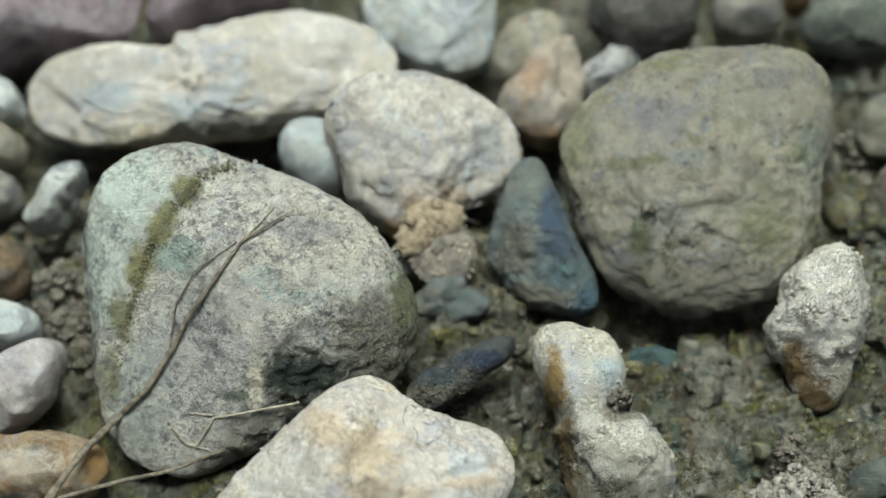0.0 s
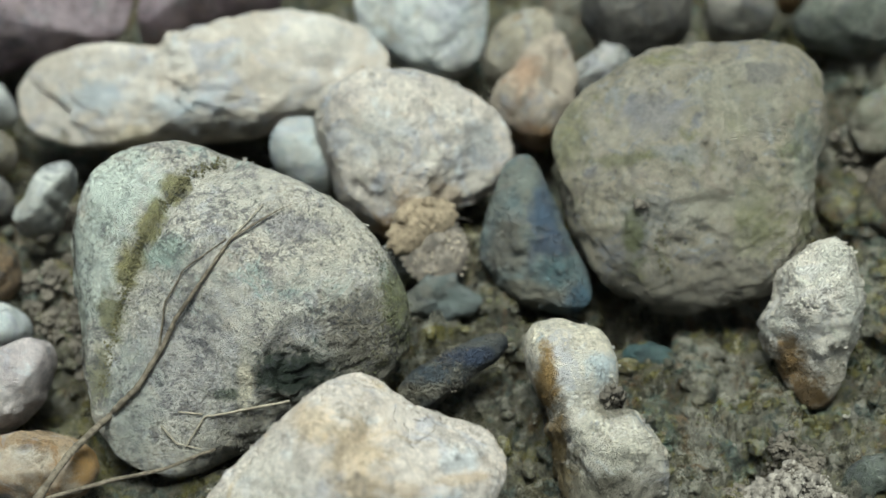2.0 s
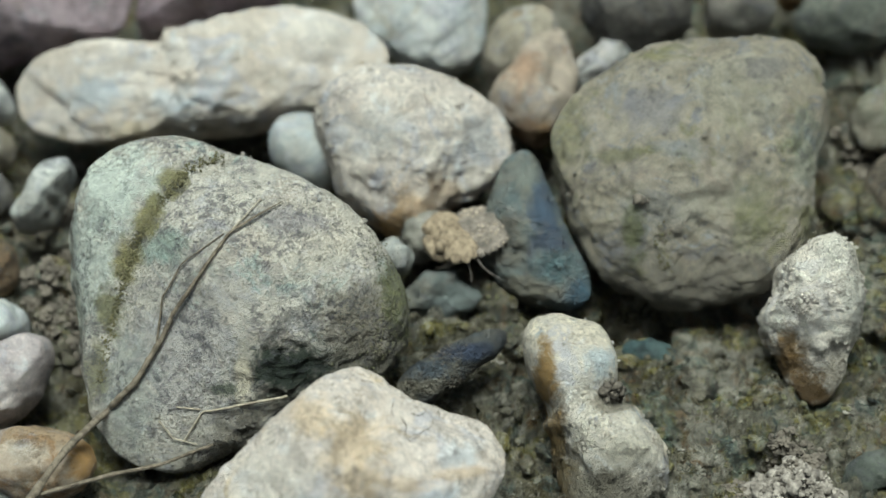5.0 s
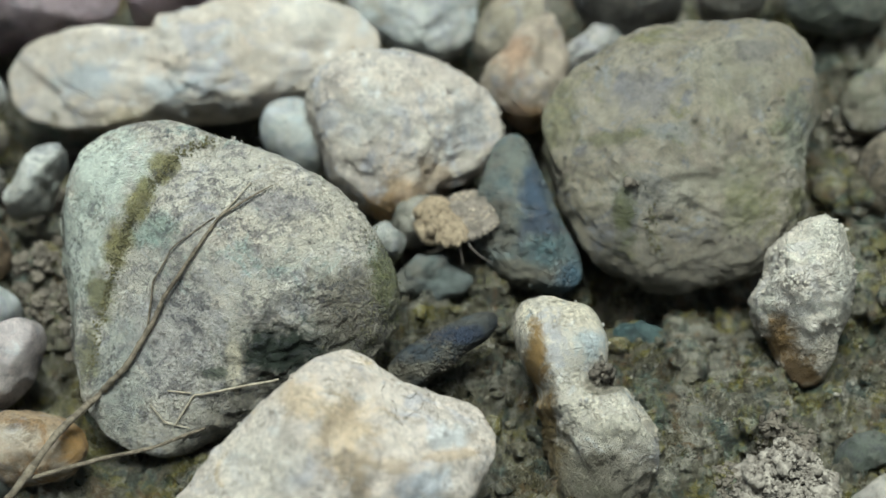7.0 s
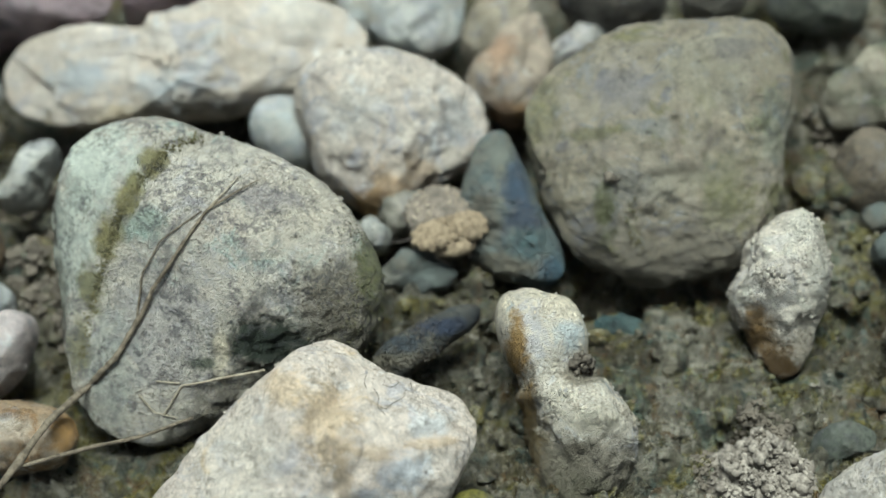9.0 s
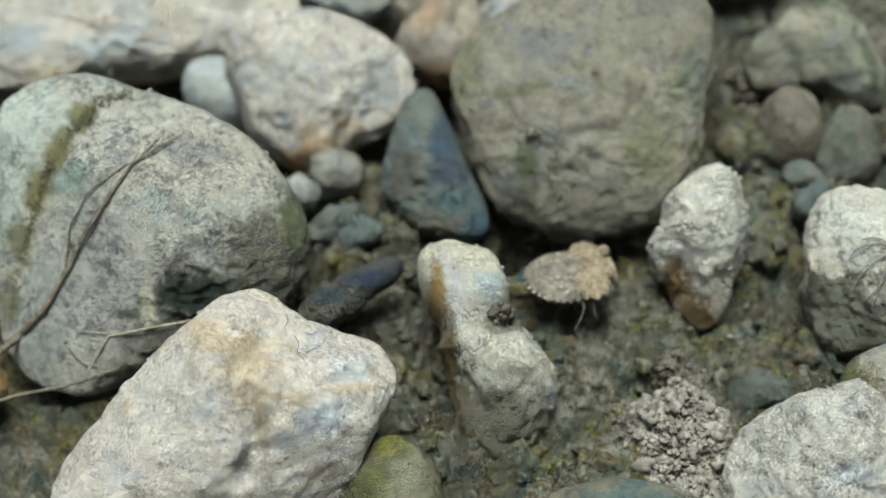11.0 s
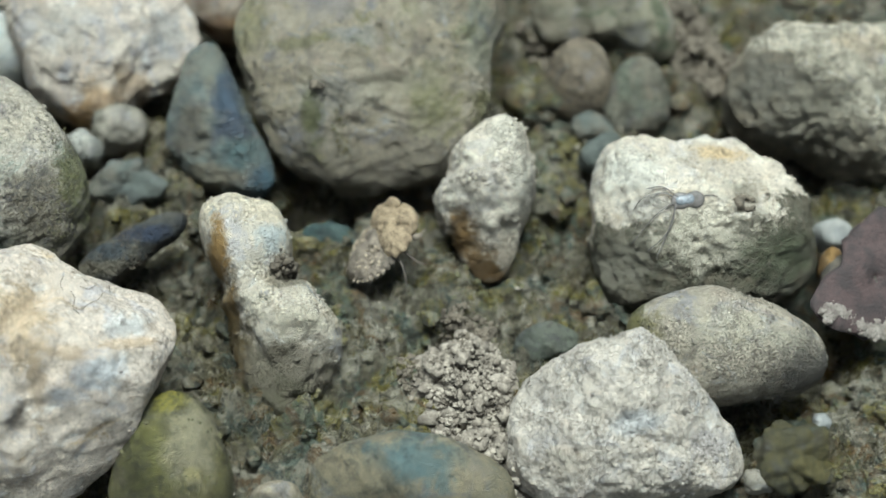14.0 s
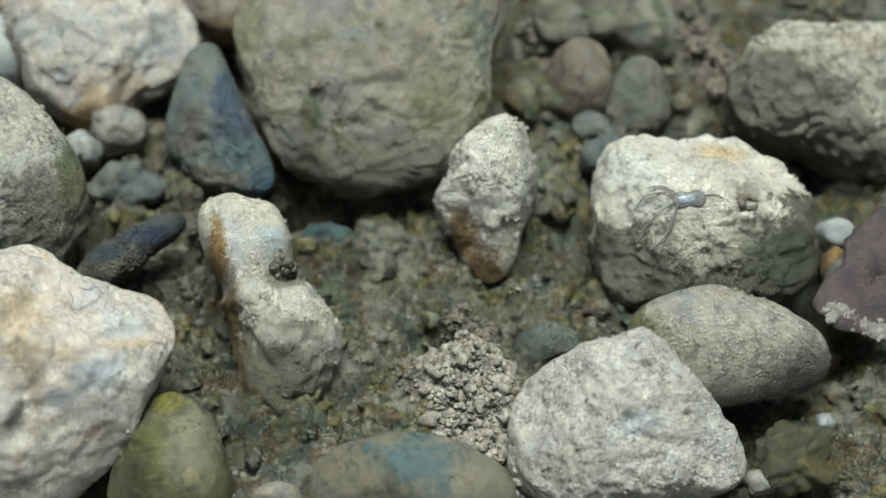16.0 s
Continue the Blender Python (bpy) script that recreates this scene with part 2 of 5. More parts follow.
def stone_material(name, base, second, dark, stain=None, coat=None, coat_way=None, coat_at=0.0, coat_soft=2.5, gloss=0.84, grain=1.0, streak=False, stain_at=0.58, speck=0.5, spots=(), relief=1.0, ragged_by=0.6, mottle=0.6, sand=0.0, blotch=1.0):
    """Weathered river stone: two mineral colours in soft clouds, warm and cool mineral patches, a stain, where coat is given
    a film of mud or algae on the side coat_way (beginning coat_at millimetres from the middle), single spots, broken dust,
    pits and, by sand, a skin of coarse stuck grains."""
    m = Nodes(name)
    plain = m.coord
    m.shifted()
    if streak:
        flat = m.add("ShaderNodeMapping", Vector=m.coord)
        flat.inputs["Scale"].default_value = (1.0, 0.35, 1.0)
        flat.inputs["Rotation"].default_value = (0, 0, 0.5)
        m.coord = flat.outputs[0]
    cloud, patch, mid = m.noise(0.10, 6, 0.65, 0.6), m.noise(0.40, 8, 0.72, 0.5), m.noise(1.0, 9, 0.78, 0.3)
    fine, grit = m.noise(2.4, 6, 0.75), m.noise(7.5, 4, 0.65)
    moved = m.coord
    light = sum(base) / 3
    colour = m.mix(m.ramp(cloud, 0.44, 0.56), base, second)
    colour = m.mix(m.ramp(m.noise(0.24, 6, 0.66, 1.2), 0.52, 0.63, 0.0, mottle), colour, (light * 0.80, light * 0.80, light * 0.86))
    colour = m.mix(m.ramp(m.noise(0.19, 6, 0.66, 1.0), 0.53, 0.66, 0.0, mottle * 0.65), colour, (light * 1.08, light * 0.88, light * 0.68))
    colour = m.mix(m.ramp(m.noise(0.50, 5, 0.62, 0.8), 0.58, 0.68, 0.0, mottle), colour, (min(0.75, light * 1.30), min(0.75, light * 1.30), min(0.75, light * 1.26)))
    if stain:
        colour = m.mix(m.maths("MULTIPLY", m.ramp(m.noise(0.16, 7, 0.7, 1.0), stain_at, stain_at + 0.10), 0.85), colour, stain)
    colour = m.mix(m.ramp(patch, 0.52, 0.64, 0.0, 0.5 * blotch), colour, dark)
    colour = m.mix(m.ramp(patch, 0.48, 0.36, 0.0, 0.5 * blotch), colour, tuple(min(0.8, c * 1.3) for c in base))
    m.coord = plain
    if coat:
        reach = None
        for n, w in enumerate(coat_way):
            part = m.maths("MULTIPLY", m.axis(n), w * 1000)
            reach = part if reach is None else m.maths("ADD", reach, part)
        edge = m.ramp(m.noise(0.28, 8, 0.75, 0.3), 0.25, 0.75, -3.2, 3.2)
        film = m.ramp(m.maths("ADD", reach, edge), coat_at, coat_at + coat_soft, 0.0, 0.9)
        muddy = m.mix(m.ramp(m.noise(0.9, 7, 0.75), 0.42, 0.60), coat[0], coat[1])
        colour = m.mix(film, colour, muddy)
    if spots:
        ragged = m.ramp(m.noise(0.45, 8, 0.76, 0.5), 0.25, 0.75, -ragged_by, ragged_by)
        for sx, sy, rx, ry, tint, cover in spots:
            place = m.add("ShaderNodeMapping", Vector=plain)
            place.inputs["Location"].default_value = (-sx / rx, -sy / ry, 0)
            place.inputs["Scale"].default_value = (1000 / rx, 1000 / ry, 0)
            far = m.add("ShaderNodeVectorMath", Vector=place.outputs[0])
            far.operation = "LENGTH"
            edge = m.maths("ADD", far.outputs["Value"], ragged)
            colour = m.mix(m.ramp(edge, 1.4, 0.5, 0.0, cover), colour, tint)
    m.coord = moved
    # broken dust: pale crust where it stays, the darker stone where it is rubbed off
    where = m.ramp(m.noise(0.22, 5, 0.6), 0.38, 0.62, 0.1, 1.0)
    bare = m.maths("MULTIPLY", m.ramp(mid, 0.49, 0.56, 0.0, min(1.0, 1.5 * speck)), where)
    colour = m.mix(bare, colour, m.mix(0.7, colour, tuple(c * 0.5 for c in dark)))
    colour = m.mix(m.ramp(mid, 0.49, 0.43, 0.0, 0.5 * blotch), colour, m.mix(1.0, colour, (1.28, 1.255, 1.22), "MULTIPLY"))
    some = m.maths("MULTIPLY", m.ramp(fine, 0.53, 0.61, 0.0, min(0.9, speck * 1.4)), where)
    colour = m.mix(some, colour, m.mix(0.7, colour, tuple(c * 0.35 for c in dark)))
    colour = m.mix(m.ramp(grit, 0.47, 0.60, 0.0, min(0.6, 0.17 * grain)), colour, m.mix(0.6, colour, tuple(c * 0.35 for c in base)))
    pit = m.maths("MULTIPLY", m.ramp(m.cells(0.85), 0.30, 0.10), m.ramp(m.noise(0.5, 4, 0.6), 0.54, 0.62))
    colour = m.mix(m.maths("MULTIPLY", pit, 0.55), colour, tuple(c * 0.4 for c in dark))
    m.bsdf.inputs["Specular IOR Level"].default_value = 0.2 if gloss > 0.7 else 0.45  # dust takes the sheen off dry stone
    rough = m.ramp(patch, 0.3, 0.7, gloss - 0.1, min(1.0, gloss + 0.08))
    heights = [(m.noise(0.55, 5, 0.6), 1.3 * relief), (mid, 1.3 * relief), (m.maths("SUBTRACT", 1.0, pit), 0.35 * relief), (fine, 1.0 * grain * relief), (grit, 0.13 * grain)]
    if sand:
        cover = m.ramp(m.noise(0.35, 6, 0.7), 0.42, 0.58)
        grains = m.maths("ADD", m.noise(1.7, 3, 0.6, 0.4), m.maths("MULTIPLY", m.cells(3.4), -0.5))
        heights.append((m.maths("MULTIPLY", grains, cover), 0.7 * sand))
        colour = m.mix(m.maths("MULTIPLY", m.ramp(m.cells(3.0), 0.45, 0.75, 0.0, 0.5), cover), colour, m.mix(0.7, colour, (0.12, 0.10, 0.075)))
        colour = m.mix(m.maths("MULTIPLY", m.ramp(m.noise(1.7, 3, 0.6, 0.4), 0.55, 0.68, 0.0, 0.45), cover), colour, m.mix(1.0, colour, (1.35, 1.32, 1.27), "MULTIPLY"))
    return m.finish(colour, rough, heights)


MUD, MUD_PALE, ALGAE, AMBER = (0.10, 0.088, 0.062), (0.20, 0.18, 0.14), (0.085, 0.095, 0.035), (0.20, 0.12, 0.035)
STONE = {
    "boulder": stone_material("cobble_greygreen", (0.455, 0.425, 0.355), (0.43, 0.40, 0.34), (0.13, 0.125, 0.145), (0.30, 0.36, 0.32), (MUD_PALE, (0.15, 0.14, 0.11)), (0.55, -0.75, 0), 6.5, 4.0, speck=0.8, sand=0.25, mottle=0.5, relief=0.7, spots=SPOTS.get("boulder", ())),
    "white": stone_material("stone_white", (0.60, 0.545, 0.47), (0.54, 0.475, 0.39), (0.42, 0.36, 0.28), (0.50, 0.53, 0.53), (MUD_PALE, (0.30, 0.25, 0.17)), (0, -1, -0.2), 4.6, 2.0, speck=0.12, relief=0.55, mottle=0.7, sand=0, spots=SPOTS.get("white", ())),
    "cream": stone_material("stone_cream", (0.63, 0.565, 0.48), (0.57, 0.505, 0.43), (0.39, 0.345, 0.32), (0.44, 0.33, 0.20), stain_at=0.6, speck=0.3, relief=0.85, mottle=0.8, sand=0.2, spots=SPOTS.get("cream", ())),
    "blue": stone_material("stone_blue", (0.40, 0.45, 0.46), (0.47, 0.47, 0.42), (0.25, 0.28, 0.29), (0.38, 0.31, 0.20), gloss=0.6, grain=0.4, stain_at=0.64, speck=0.1, spots=SPOTS.get("blue", ())),
    "slate": stone_material("stone_slate", (0.10, 0.132, 0.13), (0.135, 0.148, 0.128), (0.04, 0.055, 0.068), (0.17, 0.165, 0.125), gloss=0.7, grain=0.6, speck=0.45, relief=0.9, ragged_by=0.5, stain_at=0.55, streak=False, blotch=0.8, mottle=0.8, sand=0.4, spots=SPOTS.get("slate", ())),
    "brownstone": stone_material("stone_olive", (0.285, 0.25, 0.185), (0.33, 0.295, 0.23), (0.165, 0.15, 0.135), (0.19, 0.18, 0.09), (MUD_PALE, (0.17, 0.15, 0.115)), (0, -1, 0), 6.5, 4.0, stain_at=0.54, speck=0.35, relief=0.85, mottle=0.85, sand=0, spots=SPOTS.get("brownstone", ())),
    "pink": stone_material("stone_pink", (0.43, 0.36, 0.28), (0.36, 0.30, 0.23), (0.24, 0.20, 0.16), (0.42, 0.25, 0.14), (AMBER, MUD_PALE), (0, -1, 0), 4.0, 2.5, speck=0.25, spots=SPOTS.get("pink", ())),
    "speck": stone_material("stone_speckled", (0.50, 0.47, 0.42), (0.15, 0.16, 0.15), (0.07, 0.08, 0.08), None, grain=0.8, spots=SPOTS.get("speck", ())),
    "bluewhite": stone_material("stone_bluewhite", (0.74, 0.74, 0.68), (0.62, 0.65, 0.62), (0.26, 0.31, 0.33), (0.46, 0.42, 0.33), speck=0.25, gloss=0.65, spots=SPOTS.get("bluewhite", ())),
    "buff": stone_material("stone_buff", (0.40, 0.35, 0.26), (0.35, 0.31, 0.24), (0.22, 0.19, 0.14), (0.36, 0.26, 0.15), speck=0.3, spots=SPOTS.get("buff", ())),
    "darkstone": stone_material("stone_dark", (0.12, 0.11, 0.095), (0.17, 0.155, 0.13), (0.06, 0.055, 0.05), (0.22, 0.19, 0.15), spots=SPOTS.get("darkstone", ())),
    "palegrey": stone_material("stone_palegrey", (0.37, 0.34, 0.285), (0.3, 0.285, 0.235), (0.18, 0.17, 0.145), (0.36, 0.33, 0.28), spots=SPOTS.get("palegrey", ())),
    "silted": stone_material("stone_silted", (0.21, 0.19, 0.15), (0.17, 0.165, 0.13), (0.09, 0.085, 0.065), (0.15, 0.17, 0.13), stain_at=0.5, relief=1.2, sand=0.5),
    "greygreen": stone_material("stone_greygreen", (0.25, 0.245, 0.20), (0.20, 0.21, 0.17), (0.12, 0.12, 0.10), (0.30, 0.28, 0.22), spots=SPOTS.get("greygreen", ())),
    "orange": stone_material("stone_orange", (0.38, 0.24, 0.09), (0.32, 0.20, 0.09), (0.2, 0.12, 0.05), spots=SPOTS.get("orange", ())),
    "purple": stone_material("stone_purple", (0.27, 0.205, 0.22), (0.35, 0.28, 0.29), (0.095, 0.07, 0.075), (0.32, 0.29, 0.28), speck=0.3, spots=SPOTS.get("purple", ())),
    "mossy": stone_material("stone_mossy", (0.36, 0.325, 0.25), (0.29, 0.275, 0.205), (0.12, 0.12, 0.08), (0.12, 0.15, 0.09), stain_at=0.50, spots=SPOTS.get("mossy", ())),
    "brownpeb": stone_material("stone_brown", (0.24, 0.20, 0.14), (0.19, 0.16, 0.12), (0.11, 0.095, 0.07), (0.33, 0.28, 0.21), (MUD, ALGAE), (0, -0.7, -0.7), 2.5, 2.0, spots=SPOTS.get("brownpeb", ())),
    "cragged": stone_material("stone_cragged", (0.56, 0.51, 0.41), (0.43, 0.4, 0.32), (0.22, 0.21, 0.175), (0.19, 0.195, 0.14), ((0.17, 0.145, 0.105), (0.10, 0.09, 0.065)), (-0.75, -0.75, 0), 0.0, 4.0, relief=1.4, sand=0.2, spots=SPOTS.get("cragged", ())),
    "chalk": stone_material("stone_chalk", (0.66, 0.6, 0.5), (0.59, 0.53, 0.435), (0.38, 0.34, 0.285), (0.47, 0.39, 0.27), ((0.055, 0.05, 0.03), (0.032, 0.038, 0.02)), (0.15, -1, 0), -1.2, 2.0, speck=0.14, relief=0.75, sand=0.15, mottle=0.4, spots=SPOTS.get("chalk", ())),
    "tan": stone_material("stone_tan", (0.36, 0.325, 0.265), (0.40, 0.36, 0.29), (0.21, 0.19, 0.155), (0.30, 0.295, 0.25), (ALGAE, (0.16, 0.15, 0.09)), (-1, 0.3, 0), 7.5, 2.0, speck=0.5, mottle=0.7, sand=0.3, relief=0.75, spots=SPOTS.get("tan", ())),
    "front": stone_material("stone_front", (0.53, 0.485, 0.42), (0.49, 0.45, 0.395), (0.32, 0.285, 0.245), (0.42, 0.44, 0.46), grain=0.8, speck=0.35, relief=0.55, sand=0.35, mottle=0.5, spots=SPOTS.get("front", ())),
    "darkgreen": stone_material("stone_darkgreen", (0.13, 0.145, 0.115), (0.16, 0.17, 0.14), (0.07, 0.08, 0.065), (0.2, 0.2, 0.16), spots=SPOTS.get("darkgreen", ())),
    "pitted": stone_material("stone_pitted", (0.66, 0.6, 0.5), (0.58, 0.53, 0.45), (0.33, 0.29, 0.24), None, ((0.14, 0.09, 0.035), (0.20, 0.14, 0.07)), (-0.55, -0.83, 0), 4.8, 1.6, grain=0.9, relief=0.9, speck=0.2, sand=0.35, mottle=0.3, spots=SPOTS.get("pitted", ())),
    "lobed": stone_material("stone_lobed", (0.63, 0.565, 0.44), (0.55, 0.505, 0.42), (0.36, 0.31, 0.24), (0.36, 0.41, 0.43), ((0.16, 0.14, 0.10), (0.105, 0.092, 0.062)), (-0.3, -0.95, 0), 3.0, 2.0, speck=0.35, relief=0.9, sand=0.3, spots=SPOTS.get("lobed", ())),
    "creamfront": stone_material("stone_creamfront", (0.60, 0.53, 0.45), (0.54, 0.48, 0.415), (0.35, 0.295, 0.245), (0.52, 0.40, 0.24), speck=0.3, stain_at=0.60, grain=0.9, relief=0.5, mottle=0.6, sand=0.15, spots=SPOTS.get("creamfront", ())),
    "olive": stone_material("stone_algae", (0.13, 0.12, 0.045), (0.095, 0.092, 0.04), (0.06, 0.06, 0.03), (0.26, 0.24, 0.12), gloss=0.6, speck=0.9, relief=1.2, spots=SPOTS.get("olive", ())),
    "algaelump": stone_material("stone_algaelump", (0.12, 0.105, 0.04), (0.085, 0.08, 0.045), (0.035, 0.035, 0.02), (0.09, 0.115, 0.095), gloss=0.5, relief=1.6, spots=SPOTS.get("algaelump", ())),
    "teal": stone_material("stone_teal", (0.06, 0.125, 0.13), (0.09, 0.135, 0.125), (0.03, 0.06, 0.065), (0.14, 0.13, 0.09), gloss=0.5, mottle=0.3, spots=SPOTS.get("teal", ())),
    "mottled": stone_material("stone_mottled", (0.27, 0.235, 0.155), (0.22, 0.20, 0.14), (0.11, 0.125, 0.12), (0.115, 0.16, 0.16), stain_at=0.54, spots=SPOTS.get("mottled", ())),
    "cylinder": stone_material("stone_fingerdark", (0.055, 0.066, 0.074), (0.085, 0.085, 0.076), (0.022, 0.025, 0.035), (0.17, 0.155, 0.115), gloss=0.75, stain_at=0.53, mottle=0.5, blotch=1.0, speck=0.6, relief=1.3, sand=0.7, spots=SPOTS.get("cylinder", ())),
    "tealgrey": stone_material("stone_tealgrey", (0.14, 0.16, 0.145), (0.20, 0.195, 0.16), (0.10, 0.12, 0.11), (0.14, 0.13, 0.09), gloss=0.6, spots=SPOTS.get("tealgrey", ())),
    "pinkwhite": stone_material("stone_pinkwhite", (0.58, 0.515, 0.475), (0.48, 0.42, 0.4), (0.3, 0.25, 0.235), (0.44, 0.35, 0.29), speck=0.3, spots=SPOTS.get("pinkwhite", ())),
    "tanwhite": stone_material("stone_tanwhite", (0.46, 0.38, 0.28), (0.36, 0.26, 0.16), (0.24, 0.18, 0.11), (0.24, 0.13, 0.045), stain_at=0.52, spots=SPOTS.get("tanwhite", ())),
    "greywhite": stone_material("stone_greywhite", (0.5, 0.5, 0.45), (0.42, 0.41, 0.36), (0.24, 0.25, 0.24), (0.26, 0.23, 0.16), spots=SPOTS.get("greywhite", ())),
    "rust": stone_material("stone_rust", (0.25, 0.17, 0.10), (0.20, 0.19, 0.13), (0.1, 0.09, 0.06), (0.15, 0.17, 0.12), spots=SPOTS.get("rust", ())),
    "quartz": stone_material("stone_quartz", (0.38, 0.39, 0.37), (0.33, 0.34, 0.33), (0.25, 0.26, 0.26), gloss=0.45, grain=0.4, speck=0.1, mottle=0.2, spots=SPOTS.get("quartz", ())),
}


def mud_material():
    """Wet silt: olive, brown and grey patches, films of yellow-green and teal algae, pale silt and glossy wet places."""
    m = Nodes("mud")
    wide, mid, lump, fine, grit = m.noise(0.08, 6, 0.65, 0.5), m.noise(0.30, 8, 0.72, 0.8), m.noise(0.75, 8, 0.76, 0.6), m.noise(1.8, 7, 0.76), m.noise(6.0, 4, 0.65)
    colour = m.mix(m.ramp(wide, 0.42, 0.58), (0.11, 0.092, 0.05), (0.135, 0.122, 0.082))
    colour = m.mix(m.ramp(m.noise(0.15, 6, 0.66, 1.0), 0.50, 0.56, 0.0, 0.9), colour, (0.19, 0.165, 0.04))
    colour = m.mix(m.ramp(m.noise(0.22, 6, 0.66, 1.0), 0.54, 0.60, 0.0, 0.75), colour, (0.085, 0.13, 0.11))
    colour = m.mix(m.ramp(m.noise(0.19, 6, 0.66, 1.2), 0.52, 0.58, 0.0, 0.85), colour, (0.32, 0.295, 0.235))
    colour = m.mix(m.ramp(m.noise(0.26, 6, 0.66, 1.4), 0.55, 0.61, 0.0, 0.8), colour, (0.15, 0.088, 0.035))
    colour = m.mix(m.ramp(m.noise(0.33, 6, 0.66, 1.4), 0.57, 0.62, 0.0, 0.8), colour, (0.05, 0.075, 0.068))
    colour = m.mix(m.ramp(mid, 0.55, 0.62, 0.0, 0.5), colour, (0.11, 0.10, 0.035))
    colour = m.mix(m.ramp(mid, 0.45, 0.38, 0.0, 0.55), colour, (0.27, 0.255, 0.20))
    colour = m.mix(m.ramp(lump, 0.53, 0.58, 0.0, 0.8), colour, (0.035, 0.032, 0.018))
    colour = m.mix(m.ramp(lump, 0.46, 0.41, 0.0, 0.5), colour, (0.29, 0.265, 0.20))
    colour = m.mix(m.ramp(fine, 0.55, 0.61, 0.0, 0.75), colour, (0.028, 0.025, 0.016))
    colour = m.mix(m.ramp(fine, 0.45, 0.40, 0.0, 0.55), colour, (0.34, 0.315, 0.24))
    colour = m.mix(m.ramp(grit, 0.58, 0.64, 0.0, 0.4), colour, (0.34, 0.32, 0.25))
    return m.finish(colour, m.ramp(m.noise(0.22, 5, 0.65), 0.40, 0.58, 0.14, 0.66), [(mid, 2.4), (lump, 2.8), (fine, 1.9), (grit, 0.3)])


def plain_material(name, base, second, per_mm=1.0, rough=0.8, relief=0.1):
    m = Nodes(name)
    m.shifted()
    colour = m.mix(m.ramp(m.noise(per_mm, 5, 0.7), 0.35, 0.65), base, second)
    colour = m.mix(m.ramp(m.noise(per_mm * 5, 3, 0.6), 0.55, 0.7, 0.0, 0.5), colour, tuple(c * 0.5 for c in second))
    return m.finish(colour, rough, [(m.noise(per_mm * 2, 5, 0.7), relief), (m.noise(per_mm * 8, 3, 0.6), relief * 0.3)])


MUD_WET = mud_material()
SOIL = plain_material("dry_soil", (0.28, 0.25, 0.205), (0.11, 0.094, 0.075), 0.8, 0.95, 0.15)
SOIL_DARK = plain_material("damp_soil", (0.125, 0.105, 0.078), (0.06, 0.05, 0.037), 0.8, 0.9, 0.15)
MOSS = plain_material("moss", (0.17, 0.15, 0.065), (0.095, 0.085, 0.035), 1.2, 0.9, 0.3)
SLIME = plain_material("algae_mud", (0.135, 0.125, 0.055), (0.075, 0.075, 0.035), 0.9, 0.55, 0.3)
TWIG = plain_material("dry_root", (0.22, 0.18, 0.125), (0.085, 0.066, 0.042), 1.6, 0.9, 0.2)
ROOT_PALE = plain_material("pale_root", (0.32, 0.28, 0.205), (0.16, 0.133, 0.092), 1.6, 0.9, 0.1)
BARK = plain_material("bark_flake", (0.045, 0.027, 0.026), (0.02, 0.014, 0.014), 0.6, 0.8, 0.2)
BARK_RIM = plain_material("bark_rim", (0.36, 0.325, 0.285), (0.20, 0.17, 0.15), 1.2, 0.9, 0.3)


# ---- shapes ----
def put_mesh(name, verts, faces, material, parent=None, label="", smooth=True):
    """One mesh object; verts in millimetres."""
    me = bpy.data.meshes.new(name)
    me.from_pydata([(x * MM, y * MM, z * MM) for x, y, z in verts], [], faces)
    if smooth:
        me.polygons.foreach_set("use_smooth", [True] * len(me.polygons))
    me.materials.append(material)
    me.update()
    ob = new(name, me)
    if parent is not None:
        ob.parent = parent
    if label:
        ob["label"] = label
    return ob


def ring_faces(rings, around):
    """Quads of a closed skin: a first pole, rings of points, a last pole."""
    last = 1 + rings * around
    faces = [(0, 1 + (k + 1) % around, 1 + k) [::-1] for k in range(around)]
    for r in range(rings - 1):
        a, b = 1 + r * around, 1 + (r + 1) * around
        faces += [(a + k, b + k, b + (k + 1) % around, a + (k + 1) % around) for k in range(around)]
    a = 1 + (rings - 1) * around
    return faces + [(a + k, last, a + (k + 1) % around) for k in range(around)]


def even_ball(level):
    """The points and triangles of an even unit ball."""
    if level not in BALLS:
        bm = bmesh.new()
        bmesh.ops.create_icosphere(bm, subdivisions=level, radius=1.0)
        bm.verts.ensure_lookup_table()
        BALLS[level] = (np.array([tuple(v.co.normalized()) for v in bm.verts]), [tuple(v.index for v in f.verts) for f in bm.faces])
        bm.free()
    return BALLS[level]


BALLS = {}


